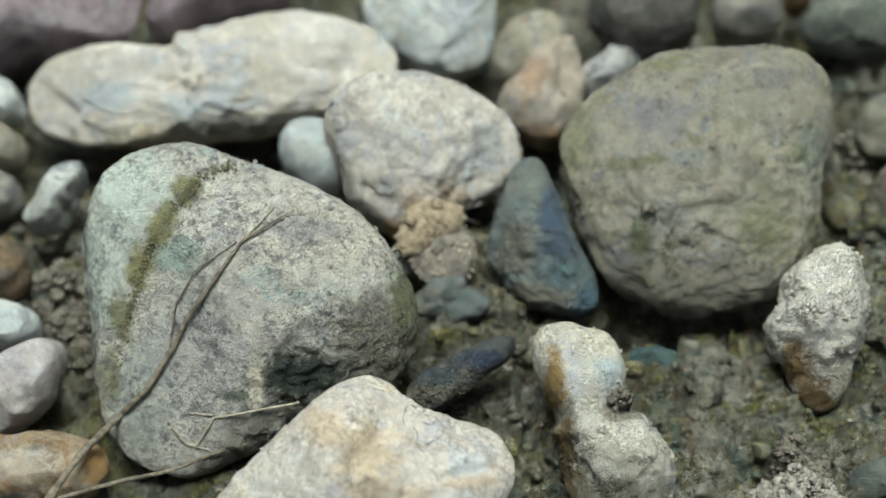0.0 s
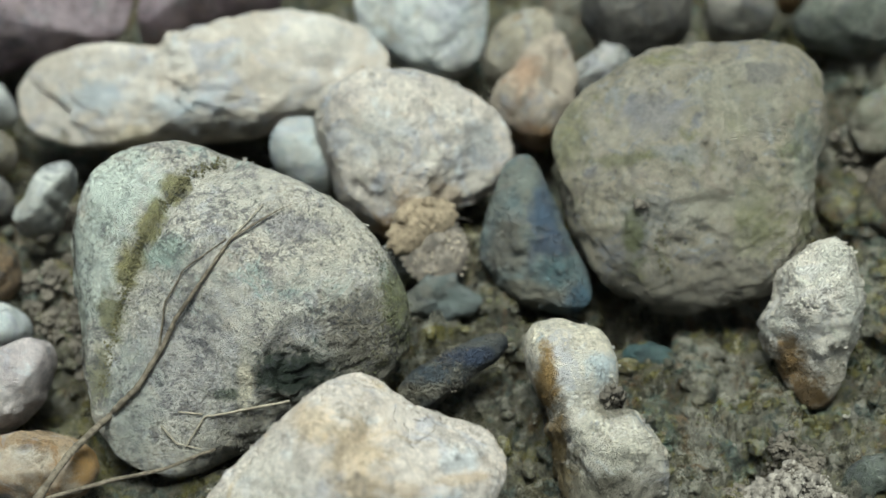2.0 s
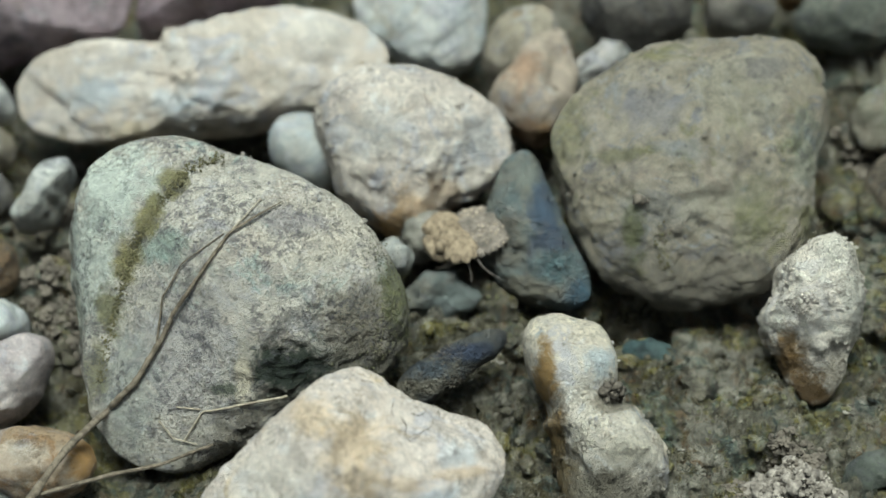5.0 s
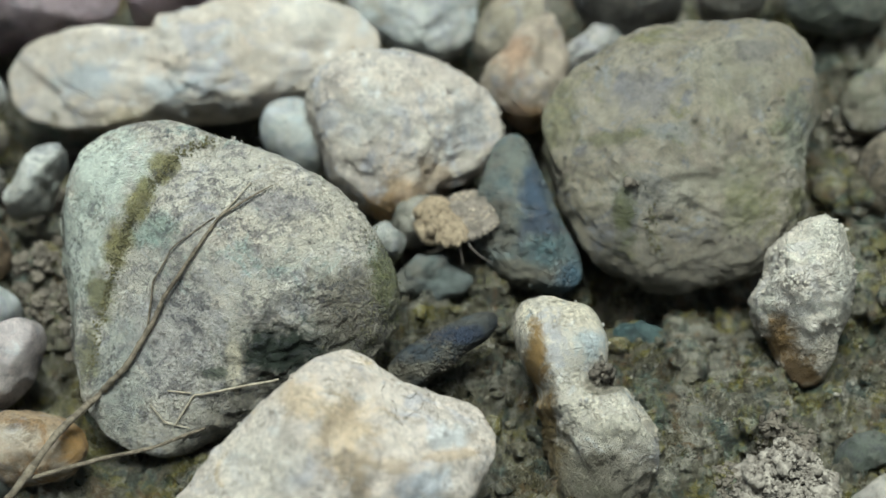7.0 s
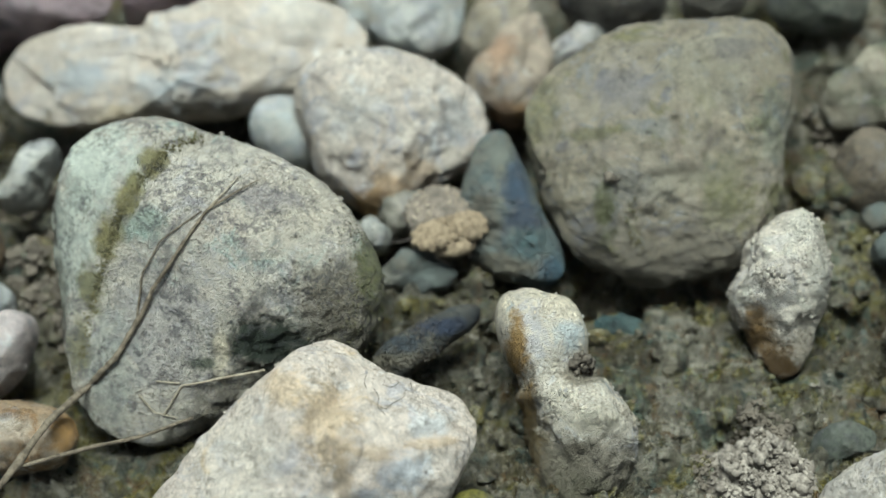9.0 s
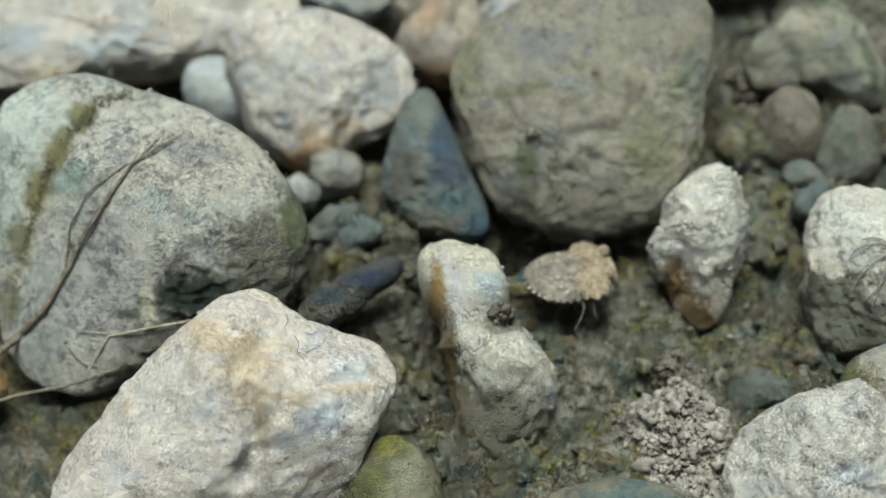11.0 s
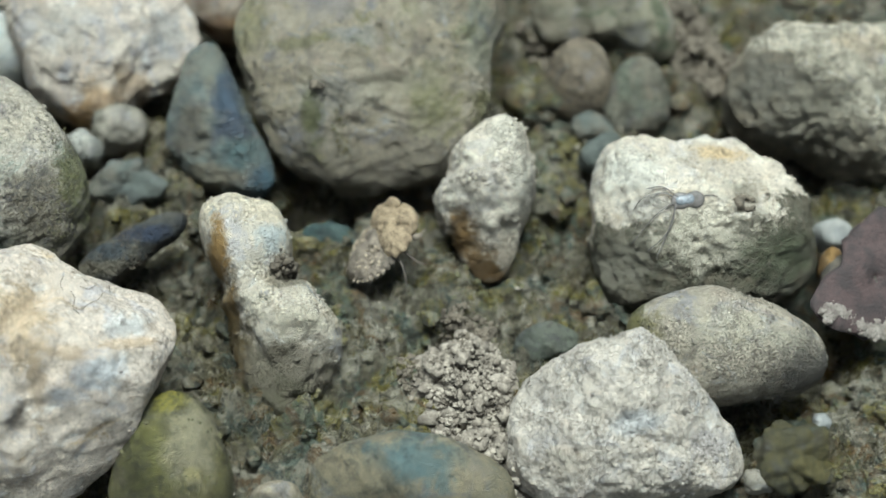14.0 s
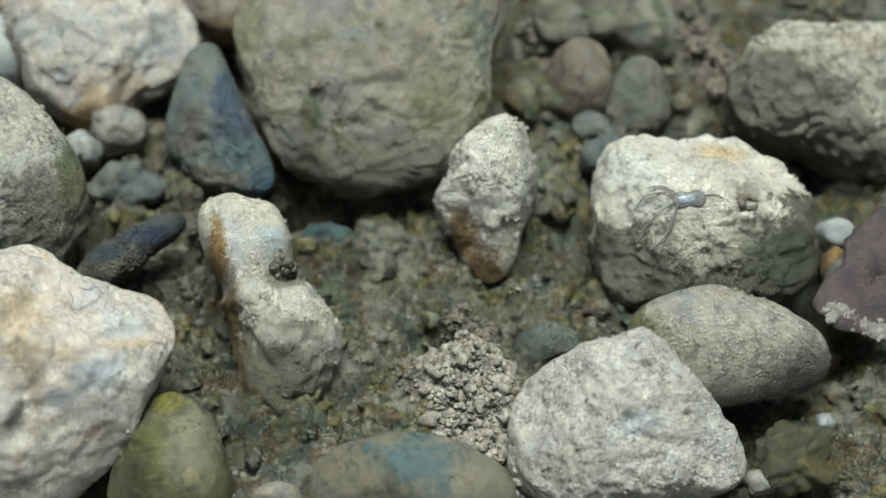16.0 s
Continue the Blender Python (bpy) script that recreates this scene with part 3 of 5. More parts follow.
def worn_lump(outline, up, down, n=2.3, rough=0.5, facets=3, seed=0, level=4, grooves=(), lean=(0.0, 0.15), pits=0.0, knobs=(), crust=()):
    """A worn stone. outline: the mean radius and the lobes of its plan; up and down: its rise and depth from the rim;
    n: how full its flanks are; facets: worn flats; grooves: (points, width, depth) of cracks across its top;
    pits: depth of pock marks; crust: (x, y, radius, depth) of zones roughened by dried mud; knobs: (x, y, radius, rise) of swellings and hollows on its upper side."""
    rnd = random.Random(seed)
    ball, faces = even_ball(level)
    th = np.arctan2(ball[:, 1], ball[:, 0])
    plan_r = np.full(len(ball), outline[0])
    for k in range(1, (len(outline) - 1) // 2 + 1):
        plan_r = plan_r + outline[2 * k - 1] * np.cos(k * th) + outline[2 * k] * np.sin(k * th)
    s = np.clip(np.hypot(ball[:, 0], ball[:, 1]), 0, 1)
    h = (1 - s ** n) ** (1 / n) * np.where(ball[:, 2] > 0, up, -down)
    v = np.stack([plan_r * s * np.cos(th), plan_r * s * np.sin(th), h], 1)
    size = outline[0]
    for _ in range(facets):
        a, e = rnd.uniform(0, 2 * math.pi), rnd.uniform(0.75, 1.3)
        d = np.array([math.cos(a) * math.cos(e), math.sin(a) * math.cos(e), math.sin(e)])
        reach = v @ d
        top = np.quantile(reach, rnd.uniform(0.84, 0.96))
        over = np.clip(reach - top, 0, None)
        v = v - np.outer(over * 0.7, d)
    high = np.clip(v[:, 2], 0, None)
    for kx, ky, kr, rise in knobs:
        v[:, 2] += (high > 0) * rise * np.exp(-((v[:, 0] - kx) ** 2 + (v[:, 1] - ky) ** 2) / (kr * kr))
    v[:, 0] += lean[0] * high
    v[:, 1] += lean[1] * high
    push = Vector((seed * 7.3, seed * 3.1, seed * 1.7))
    out = v / (np.linalg.norm(v, axis=1, keepdims=True) + 1e-6)
    amp = np.empty(len(v))
    for i, p in enumerate(v):
        q = Vector(p)
        low = noise.noise(q * (1.6 / size) + push)
        mid = noise.noise(q * 0.42 + push)
        fin = noise.noise(q * 1.1 + push) + 0.4 * noise.noise(q * 2.0 + push)
        amp[i] = rough * (0.06 * size * low + 0.5 * mid + 0.24 * fin)
        if pits:
            near = noise.voronoi(q * 0.8 + push + 0.7 * noise.noise_vector(q * 0.6))[0][0]
            deep = max(0.0, noise.noise(q * 0.25 + push) + 0.25)
            amp[i] -= pits * 1.6 * deep * max(0.0, 1 - near / 0.4)
            amp[i] += pits * 0.5 * abs(noise.noise(q * 0.7 + push))
    for kx, ky, kr, depth in crust:
        zone = np.exp(-(((v[:, 0] - kx) ** 2 + (v[:, 1] - ky) ** 2) / (kr * kr)) ** 2)
        for i in np.nonzero((zone > 0.05) & (v[:, 2] > -3))[0]:
            q = Vector(v[i])
            lumps = noise.noise(q * 0.8 + push) + 0.7 * noise.noise(q * 1.5 + push) + 0.5 * noise.noise(q * 2.9 + push)
            amp[i] += depth * zone[i] * lumps
    for line, width, depth in grooves:
        line = np.array(line)
        near = np.full(len(v), 1e9)
        for a, b in zip(line[:-1], line[1:]):
            u = np.clip(((v[:, :2] - a) @ (b - a)) / ((b - a) @ (b - a)), 0, 1)
            near = np.minimum(near, np.linalg.norm(v[:, :2] - a - u[:, None] * (b - a), axis=1))
        amp -= depth * np.exp(-((near / width) ** 2)) * (v[:, 2] > -0.5)
    return v + out * amp[:, None], faces


def stone(name, place, lie, size, outline, up, down, material, label, category, bank=0.0, **shape):
    """A stone at place (millimetres), turned by lie (degrees). bank: the rise of the mud washed up against it."""
    v, faces = worn_lump(outline, up, down, level=6 if outline[0] > 7.5 else 5, **shape)
    ob = put_mesh(name, v, faces, STONE[material])
    ob.matrix_basis = pose(*(c * MM for c in place), *lie)
    ob.scale = (size, size, size)
    at = seat_of(place, lie, size)
    if bank:
        BANKS.append((*footprint(over(at, v)), bank, 1.7))
    LAID.setdefault(material, (ob, v, at))
    return tagged(ob, label, category, "stones of the gravel bank")


def seat_of(place, lie, size):
    """From a stone's own millimetres to the world's."""
    return np.array(pose(*place, *lie) @ Matrix.Scale(size, 4))


def over(at, v):
    """Points moved by a seat."""
    return np.asarray(v) @ at[:3, :3].T + at[:3, 3]


def footprint(v, level=-0.5, bins=40):
    """Where a stone meets the mud: a middle and the reach all round it."""
    cut = v[np.abs(v[:, 2] - level) < 1.2]
    if len(cut) < 30:
        cut = v
    mid = (cut[:, :2].max(0) + cut[:, :2].min(0)) / 2
    th = np.arctan2(cut[:, 1] - mid[1], cut[:, 0] - mid[0])
    slot = np.floor((th + math.pi) / (2 * math.pi) * bins).astype(int) % bins
    reach = np.zeros(bins)
    np.maximum.at(reach, slot, np.hypot(cut[:, 0] - mid[0], cut[:, 1] - mid[1]))
    reach = np.maximum(reach, 0.5 * reach.mean())
    return mid, (np.roll(reach, 1) + reach + np.roll(reach, -1)) / 3


LAID = {}
BOULDER_CRACK = [(0.4, 12.2), (-2.5, 10.5), (-4.4, 7.7), (-6.3, 4.7), (-7.5, 1.1), (-8.8, -2.4), (-9.7, -7.2)]


def top_of(x, y, key, missing=0.0):
    """The height of the named stone's skin at x, y, all in its own millimetres."""
    v = LAID[key][1]
    d = (v[:, 0] - x) ** 2 + (v[:, 1] - y) ** 2
    near = np.argsort(d)[:12]
    near = near[d[near] < 1.2]
    return float(v[near, 2].max()) if len(near) else missing


def tube(points, radius, sides=7, taper=0.7, wobble=0.12, seed=0):
    """A thin rod along points, in millimetres, with an uneven skin."""
    rnd = random.Random(seed)
    pts = [Vector(p) for p in points]
    fine = []
    for i in range(len(pts) - 1):
        p0, p1, p2, p3 = pts[max(i - 1, 0)], pts[i], pts[i + 1], pts[min(i + 2, len(pts) - 1)]
        for k in range(5):
            s = k / 5
            fine.append(0.5 * ((2 * p1) + (p2 - p0) * s + (2 * p0 - 5 * p1 + 4 * p2 - p3) * s * s + (3 * p1 - p0 - 3 * p2 + p3) * s ** 3))
    fine.append(pts[-1])
    verts, count = [tuple(fine[0])], len(fine)
    for i, p in enumerate(fine):
        way = (fine[min(i + 1, count - 1)] - fine[max(i - 1, 0)]).normalized()
        side = way.cross(Vector((0.03, 0.02, 1))).normalized()
        up = side.cross(way)
        r = radius * (1 - (1 - taper) * i / (count - 1)) * (1 + 0.5 * rnd.uniform(-wobble, wobble))
        for k in range(sides):
            a = 2 * math.pi * k / sides
            verts.append(tuple(p + r * (math.cos(a) * side + math.sin(a) * up) * (1 + rnd.uniform(-wobble, wobble))))
    verts.append(tuple(fine[-1]))
    return verts, ring_faces(count, sides)


# ---- the lie of the mud ----
def spread(low, high, step):
    inner = list(np.arange(low, high + step, step))
    out, gap = [], step
    while gap < 1500:
        gap *= 1.35
        out.append(gap)
    far = np.cumsum(out)
    return [low - d for d in far[::-1]] + inner + [inner[-1] + d for d in far]


HUMPS = [  # raised mud and hollows: x, y, radius, height
    (22.5, -12.9, 9.9, 1.3), (11.5, -13.2, 8.8, 0.8), (39.2, -8.2, 8.8, 1.1), (31.3, -17.7, 8.8, 0.9), (16.6, -22.6, 7.7, 1.1), (52, -24.7, 9.9, 0.6), (34.4, 1.6, 4.4, 0.8), (41.5, 4.1, 4.4, 0.7),
    (5, -4.6, 5.5, 0.8), (-32.6, 0.4, 5.5, 1), (26.5, -28, 7.7, 0.6), (60.3, 0.3, 6.6, -2.5), (40.7, 15.6, 11, 0.1), (50.7, 7.9, 6.6, 0.6), (33.6, 13, 4.4, 0.6), (47.9, 18.2, 7.7, 0.5),
    (15.2, -2.9, 3.5, -3), (20.5, -4.7, 3.3, -3.2), (26.6, -3.8, 3.5, -3.2), (12.5, 2.8, 2.2, -4), (-32.7, 18.5, 6.6, -5), (-4.4, 1, 2.8, -2), (-32.9, -10.2, 3.9, -4), (7.6, 15.5, 4.4, -4),
    (55.4, -31.5, 5.5, -2.5), (51, -27, 3.3, -3), (57, -20.2, 5.5, -3.5), (60.3, -14.3, 4.4, -3.5), (46.4, -23, 2.2, -2), (-9.3, 26, 15.4, -6), (19.6, 28.5, 19.8, -5), (-33.6, 32, 19.8, -6),
    (49.3, -21.3, 3.3, -2), (59.5, -11.9, 5.5, -3), (47.5, -19.5, 4.4, -2.5), (-24.2, -16.7, 4.4, -3), (5.4, -33.1, 4.4, -3),
]


rnd = random.Random(41)
for low_x, high_x, low_y, high_y, count in ((6, 50, -21, -2, 80), (9, 60, -37, -17, 69), (31, 63, 0, 21, 69), (-1, 9, -8, 0, 16), (-36, -27, -7, 11, 23)):
    for _ in range(count):
        HUMPS.append((rnd.uniform(low_x, high_x), rnd.uniform(low_y, high_y), rnd.uniform(0.6, 1.9), rnd.choice((-2.4, -1.4, 0.6, 0.9, 1.3))))
HUMP = np.array(HUMPS)


def hump_sum(x, y):
    """The raised mud at arrays x, y (millimetres)."""
    total = np.full(np.shape(x), -2.6)
    for cx, cy, r, a in HUMP:
        total += a * np.exp(-((x - cx) ** 2 + (y - cy) ** 2) / (r * r))
    return total


def hump_at(x, y):
    cx, cy, r, a = HUMP.T
    return float((a * np.exp(-((x - cx) ** 2 + (y - cy) ** 2) / (r * r))).sum()) - 2.6


def ground_grain(x, y):
    if abs(x) > 200 or abs(y) > 200:
        return 0.0
    q = Vector((x, y, 0))
    h = 0.8 * noise.noise(q * 0.13) + 0.9 * noise.noise(q * 0.33 + Vector((3, 5, 1)))
    lump = noise.voronoi(q * 0.42 + 0.5 * noise.noise_vector(q * 0.35))[0]
    h += 1.3 * min(1.0, lump[1] - lump[0]) + 1.15 * noise.noise(q * 0.95 + Vector((9, 1, 4)))
    return h + 0.7 * noise.noise(q * 2.2 + Vector((1, 8, 2))) + 0.36 * noise.noise(q * 4.0 + Vector((2, 3, 7)))


def bank_sum(x, y):
    """Mud washed up against the stones that lie in it, at arrays x, y (millimetres)."""
    total = np.zeros(np.shape(x))
    for (cx, cy), reach, rise, width in BANKS:
        dx, dy = x - cx, y - cy
        th = np.arctan2(dy, dx)
        r = np.interp(th, np.linspace(-math.pi, math.pi, len(reach) + 1), np.append(reach, reach[0]))
        out = np.hypot(dx, dy) - r
        ragged = 0.55 + 0.45 * np.sin(5 * th + cx) * np.sin(3 * th + cy)
        total = np.maximum(total, rise * ragged * np.exp(-(np.clip(out, 0, None) / width) ** 2) * (out > -3))
    return total


BANKS = []


def ground_height(x, y):
    return hump_at(x, y) + float(bank_sum(np.float64(x), np.float64(y))) + ground_grain(x, y)



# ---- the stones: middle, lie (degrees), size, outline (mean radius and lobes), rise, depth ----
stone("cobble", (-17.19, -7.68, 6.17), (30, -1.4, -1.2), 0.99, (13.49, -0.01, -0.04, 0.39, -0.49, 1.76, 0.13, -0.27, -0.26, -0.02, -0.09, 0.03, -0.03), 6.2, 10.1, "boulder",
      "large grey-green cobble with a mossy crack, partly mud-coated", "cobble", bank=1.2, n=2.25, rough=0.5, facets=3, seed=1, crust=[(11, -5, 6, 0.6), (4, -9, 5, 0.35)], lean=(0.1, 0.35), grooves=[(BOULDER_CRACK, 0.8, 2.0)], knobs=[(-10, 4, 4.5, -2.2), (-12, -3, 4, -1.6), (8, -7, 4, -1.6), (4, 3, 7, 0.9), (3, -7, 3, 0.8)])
stone("long_stone", (-21.55, 20.27, 0.91), (22.8, -1.7, -1.4), 1.028, (8.35, 0.29, -0.27, 5.08, 1.70, -0.32, 0.07, 1.79, 1.18, -0.33, -0.00, 0.69, 0.56, -0.20, 0.01, 0.36, 0.15, -0.05, 0.08), 5.5, 6.3, "white",
      "long knobbly cream-white stone lying among cobbles", "stone", n=2.2, rough=0.9, facets=4, seed=2, crust=[(10, 1, 6, 0.25), (-8, -2, 6, 0.2)], pits=0.25, lean=(0, 0.1), knobs=[(3, 1, 4, 0.9), (-5, 0, 3, -0.9), (10, 3, 2.5, 1.1), (13, 2, 2, -0.6), (-11, 0, 4, 0.6)], grooves=[([(-3.5, 4.0), (-3.2, 1.5)], 1.2, 0.5), ([(6.5, 3.0), (9.0, 0.5), (13.0, 1.0)], 0.6, 0.5)])
stone("cobble", (-2.4, 10.87, 2.96), (24.9, 3.7, 2.2), 1.021, (7.3, -0.03, -0.04, 0.58, -0.4, 0.54, 0.36, 0.12, -0.25, 0.2, -0.1, -0.02, -0.01, 0.02, 0.02), 6.0, 5.5, "cream",
      "pale cream-grey cobble with ochre stains and pits", "stone", n=2.3, rough=0.9, facets=6, seed=3, crust=[(5, -2, 4, 0.3)], pits=0.45, knobs=[(5, -2.5, 2.5, -1.3), (-2, 2, 4, 0.8)], grooves=[([(0.8, -4.0), (2.6, -4.6), (4.4, -3.9), (6.2, -2.5)], 0.9, 0.5)])
stone("pebble", (-11.86, 12.34, 0.13), (25, 0.7, 0.2), 1.023, (3.06, -0.05, 0.02, -0.33, -0.44, -0.2, -0.12, -0.09, 0.02), 4.0, 4, "blue",
      "smooth pale blue-grey pebble wedged between larger stones", "pebble", n=2.3, rough=0.25, facets=1, seed=4)
stone("slate_shard", (8.19, 1.83, 1.66), (26.4, 4.5, 3.2), 1.001, (4.85, -0.23, -0.16, -1.17, -0.99, -0.16, -0.65, 0.05, 0.28, -0.23, 0.32, -0.06, 0.05, 0.17, -0.03, 0.11, 0.06, -0.04, -0.01), 3.2, 3.6, "slate",
      "flat blue-grey slate shard stuck in mud", "stone", bank=0.9, n=4.0, rough=0.4, facets=8, seed=5, crust=[(0, -4.5, 3.5, 0.3), (-3, -1, 3, 0.2)], lean=(0, 0.05), knobs=[(-2.5, 1.0, 2.5, -0.8)], grooves=[([(-0.4, 6.6), (0.6, 2.5), (1.8, -1.0), (2.4, -5.0)], 0.7, -0.6)])
stone("cobble", (22.21, 6.44, 5.38), (24.9, 0.5, 0.2), 0.972, (11.90, -0.05, -0.04, -0.02, 0.69, -0.56, 0.46, -0.43, 0.02, -0.10, 0.20, 0.02, -0.16), 6.5, 8.8, "brownstone",
      "large rounded olive-grey cobble overhanging a dark hollow", "cobble", bank=0.6, n=2.4, rough=0.9, facets=4, seed=6, crust=[(-2, -8, 8, 0.22), (9, -4, 5, 0.3)], pits=0.2, lean=(0, 0.3), knobs=[(-4.3, 3.9, 3, 0.5), (2.9, 5.3, 4, 0.6), (4, 2, 4, -0.8), (-5, -3, 4, 0.8), (3, -6, 4, -0.9)], grooves=[([(2.5, 6.8), (5.2, 3.7), (6.4, 2.2), (6.9, 0.5), (7.8, -1.3)], 0.8, 0.7), ([(0.5, 6.2), (1.3, 3.4)], 0.6, 0.4)])
stone("pebble", (8.62, 19.2, 0.59), (23.3, 7, 4.3), 1.001, (4.29, 0.02, -0.1, -0.68, 0.62, -0.4, -0.31, 0.21, 0.05, 0.1, -0.08, -0.05, 0.09), 4.5, 4, "pink",
      "pinkish-buff lumpy stone with rusty base", "stone", n=2.2, rough=0.7, facets=3, seed=7)
stone("pebble", (14.44, 22.64, -0.63), (22.8, 8.8, 5.4), 1.015, (2.33, -0.02, 0.03, 0.47, 0.62, 0.07, -0.03, 0.02, 0.17, 0.04, 0.1), 3.2, 3, "speck",
      "small white and dark speckled stone", "pebble", n=2.2, rough=0.8, facets=4, seed=8)
stone("cobble", (-1.54, 28.14, 0.62), (20.5, 4.2, 2.2), 0.997, (5.83, 0.03, -0, 0.35, -0.39, -0.26, 0.28, -0.06, 0.03, -0.06, 0.02, -0.05, -0.03), 6, 5, "bluewhite",
      "bluish-white quartz cobble with mottled faces", "stone", n=2.3, rough=0.6, facets=4, seed=9)
stone("pebble", (7.48, 24.36, -0.05), (22, 6.7, 3.9), 0.992, (3.64, 0.01, -0, -0.04, 0.27, -0.06, -0.07, -0.06, 0.04), 5, 4, "buff",
      "beige rounded pebble behind a pinkish stone", "pebble", n=2.2, rough=0.4, facets=2, seed=10)
stone("cobble", (17.95, 29.18, 0.07), (19.2, 7.3, 4.5), 0.974, (4.87, -0, -0.01, 0.36, 0.01, 0.04, 0.12, -0.07, -0.02, -0.03, -0.03), 6, 5, "darkstone",
      "dark brown-grey rounded stone with dull skin", "stone", n=2.2, rough=0.5, facets=2, seed=11)
stone("pebble", (27.36, 29.54, -0.38), (20.4, 1.9, 1.1), 0.977, (3.21, 0, 0, 0.09, 0.08, 0.03, -0.04, -0.13, 0.03), 5.5, 4, "palegrey",
      "rounded pale grey pebble with dusty top", "pebble", n=2.2, rough=0.4, facets=2, seed=12)
stone("cobble", (37.17, 28.2, -0.46), (20.3, 2.4, 1.4), 0.976, (3.71, 0.04, 0.03, 0.95, 0.18, -0.12, -0.11, 0.12, 0.03, -0.08, -0.09), 5.0, 4, "greygreen",
      "smooth grey-green pebble lying on mud", "stone", n=2.2, rough=0.4, facets=3, seed=13)
stone("pebble", (32.2, 31.65, -0.86), (19.6, 0.9, 0.4), 0.983, (1.23, 0, -0, -0.03, 0.02, 0, 0.01), 3.5, 3, "orange",
      "small smooth orange-brown pebble", "pebble", n=2.1, rough=0.3, facets=1, seed=14)
stone("cobble", (-38.02, 28.57, 0.93), (21.1, -6.1, -4.1), 1.019, (6.5, -0.09, 0.08, 2.19, 0.55, 0.34, -0.08, 0.09, 0.18, 0.3, 0.08), 7, 5, "purple",
      "purplish-brown cobble with rough faces", "stone", n=2.3, rough=0.6, facets=4, seed=15)
stone("cobble", (-21.87, 30.27, 0.05), (20.3, -1.8, -1.4), 1.013, (4.43, -0.11, 0.15, 1.64, 0.87, 0.35, -0.05, 0.1, 0.44, 0.26, -0.02), 6.5, 5, "purple",
      "purplish-brown cobble with dusty top", "stone", n=2.3, rough=0.5, facets=4, seed=16)
stone("cobble", (43.12, 15.65, 0.75), (23.2, 4.3, 2.7), 0.987, (5.14, 0.1, 0.29, 1.1, -0.54, -0.71, -0.62, -0.07, 0.06, -0.24, -0.07, 0.04, 0.2), 4.5, 4, "mossy",
      "lumpy buff stone with green algae patches", "stone", bank=2, n=2.3, rough=0.9, facets=3, seed=17)
stone("pebble", (40.14, 7.51, 0.27), (25.5, 3.5, 2.2), 0.986, (3.48, -0.02, -0, -0.46, -0.13, -0.09, -0.05, -0.03, -0), 4.2, 3.5, "brownpeb",
      "round brown pebble half sunk in mud", "pebble", bank=2, n=2.1, rough=0.35, facets=1, seed=18)
stone("pebble", (45.08, 5.46, 0.12), (26, 4.2, 2.7), 0.987, (3.34, 0.01, -0.01, -0.39, 0.18, -0, -0.17, -0.07, 0.01), 3.0, 3, "silted",
      "grey-buff oblong pebble coated with silt", "pebble", n=2.3, rough=0.5, facets=2, seed=19)
stone("cobble", (62.58, 3.79, 2.01), (26.7, 9.1, 6.1), 0.974, (8.14, 0.1, -0.03, 1.77, -0.51, -0.41, 0.32, 0.19, 0.09, -0.15, 0, -0.05, 0.13), 6.0, 6.1, "cragged",
      "rugged cream and grey stone with pitted surface", "cobble", bank=1.5, n=2.4, rough=1.2, facets=5, seed=20, crust=[(-4, -2, 8, 0.35)], pits=0.6)
stone("cobble", (49.17, -10.43, 2.95), (30.3, 5.7, 4), 0.964, (8.78, -0.05, 0.07, 1.23, -0.46, 0.26, -0.44, -0.41, -0.17, 0.14, -0.13, -0.14, 0.16, -0.09, 0.08), 5.6, 6.6, "chalk",
      "chalky cream stone with algae-covered lower half", "stone", bank=0.8, n=2.5, rough=1.0, facets=6, seed=21, crust=[(1, -5, 7, 0.3), (4, 3, 4, 0.25)], pits=0.5, knobs=[(2.8, 1.4, 1.2, -1.5), (-6.3, 4.2, 3, 0.7)])
stone("cobble", (50.11, -22.62, 2.42), (34.4, 6, 4.5), 0.947, (6.45, -0.1, 0.01, 1.67, -0.52, 0.35, -0.07, 0.26, -0.41, 0.03, -0.01, 0.03, -0.21), 5.2, 4.8, "tan",
      "smooth tan-grey egg-shaped cobble", "stone", bank=0.3, n=2.15, rough=0.3, facets=0, seed=22, knobs=[(5, 1.5, 3.5, 0.6)])
stone("cobble", (41.2, -30.64, 2.9), (36.9, 3.3, 2.5), 0.925, (8.42, -0.07, 0.15, 1.33, -0.2, -0, -0.88, 0.11, -0.38, 0.16, -0.22, -0.15, -0.12, -0.03, -0.04, -0.11, -0.11), 6.0, 6.3, "front",
      "rough pale grey wedge-shaped stone with sandy pits", "stone", bank=0.4, n=2.7, rough=0.7, facets=5, seed=23, crust=[(0, 0, 9, 0.15)], pits=0.4, lean=(-0.1, 0.2), grooves=[([(-9.2, 4.0), (-5.9, 2.1), (-2.3, 1.8)], 0.6, 0.3), ([(-0.1, 0.3), (3.0, -0.7), (6.6, -1.2)], 0.5, 0.5)], knobs=[(1.2, 6.1, 0.5, -0.8), (0.4, 0.2, 0.6, -0.6), (2.5, -0.4, 0.5, -0.5), (5.2, 0.7, 0.5, -0.6), (-6.8, 3.9, 2.5, -0.6)])
stone("pebble", (35.83, -19.97, -0.37), (34, 1.5, 1), 0.948, (2.24, -0.02, 0.03, 0.5, 0.27, 0.1, -0.09, 0.09, 0.06, 0.06, -0.01), 2.8, 3, "darkgreen",
      "small dark green-grey pebble in mud", "pebble", bank=2, n=2.3, rough=0.5, facets=3, seed=24)
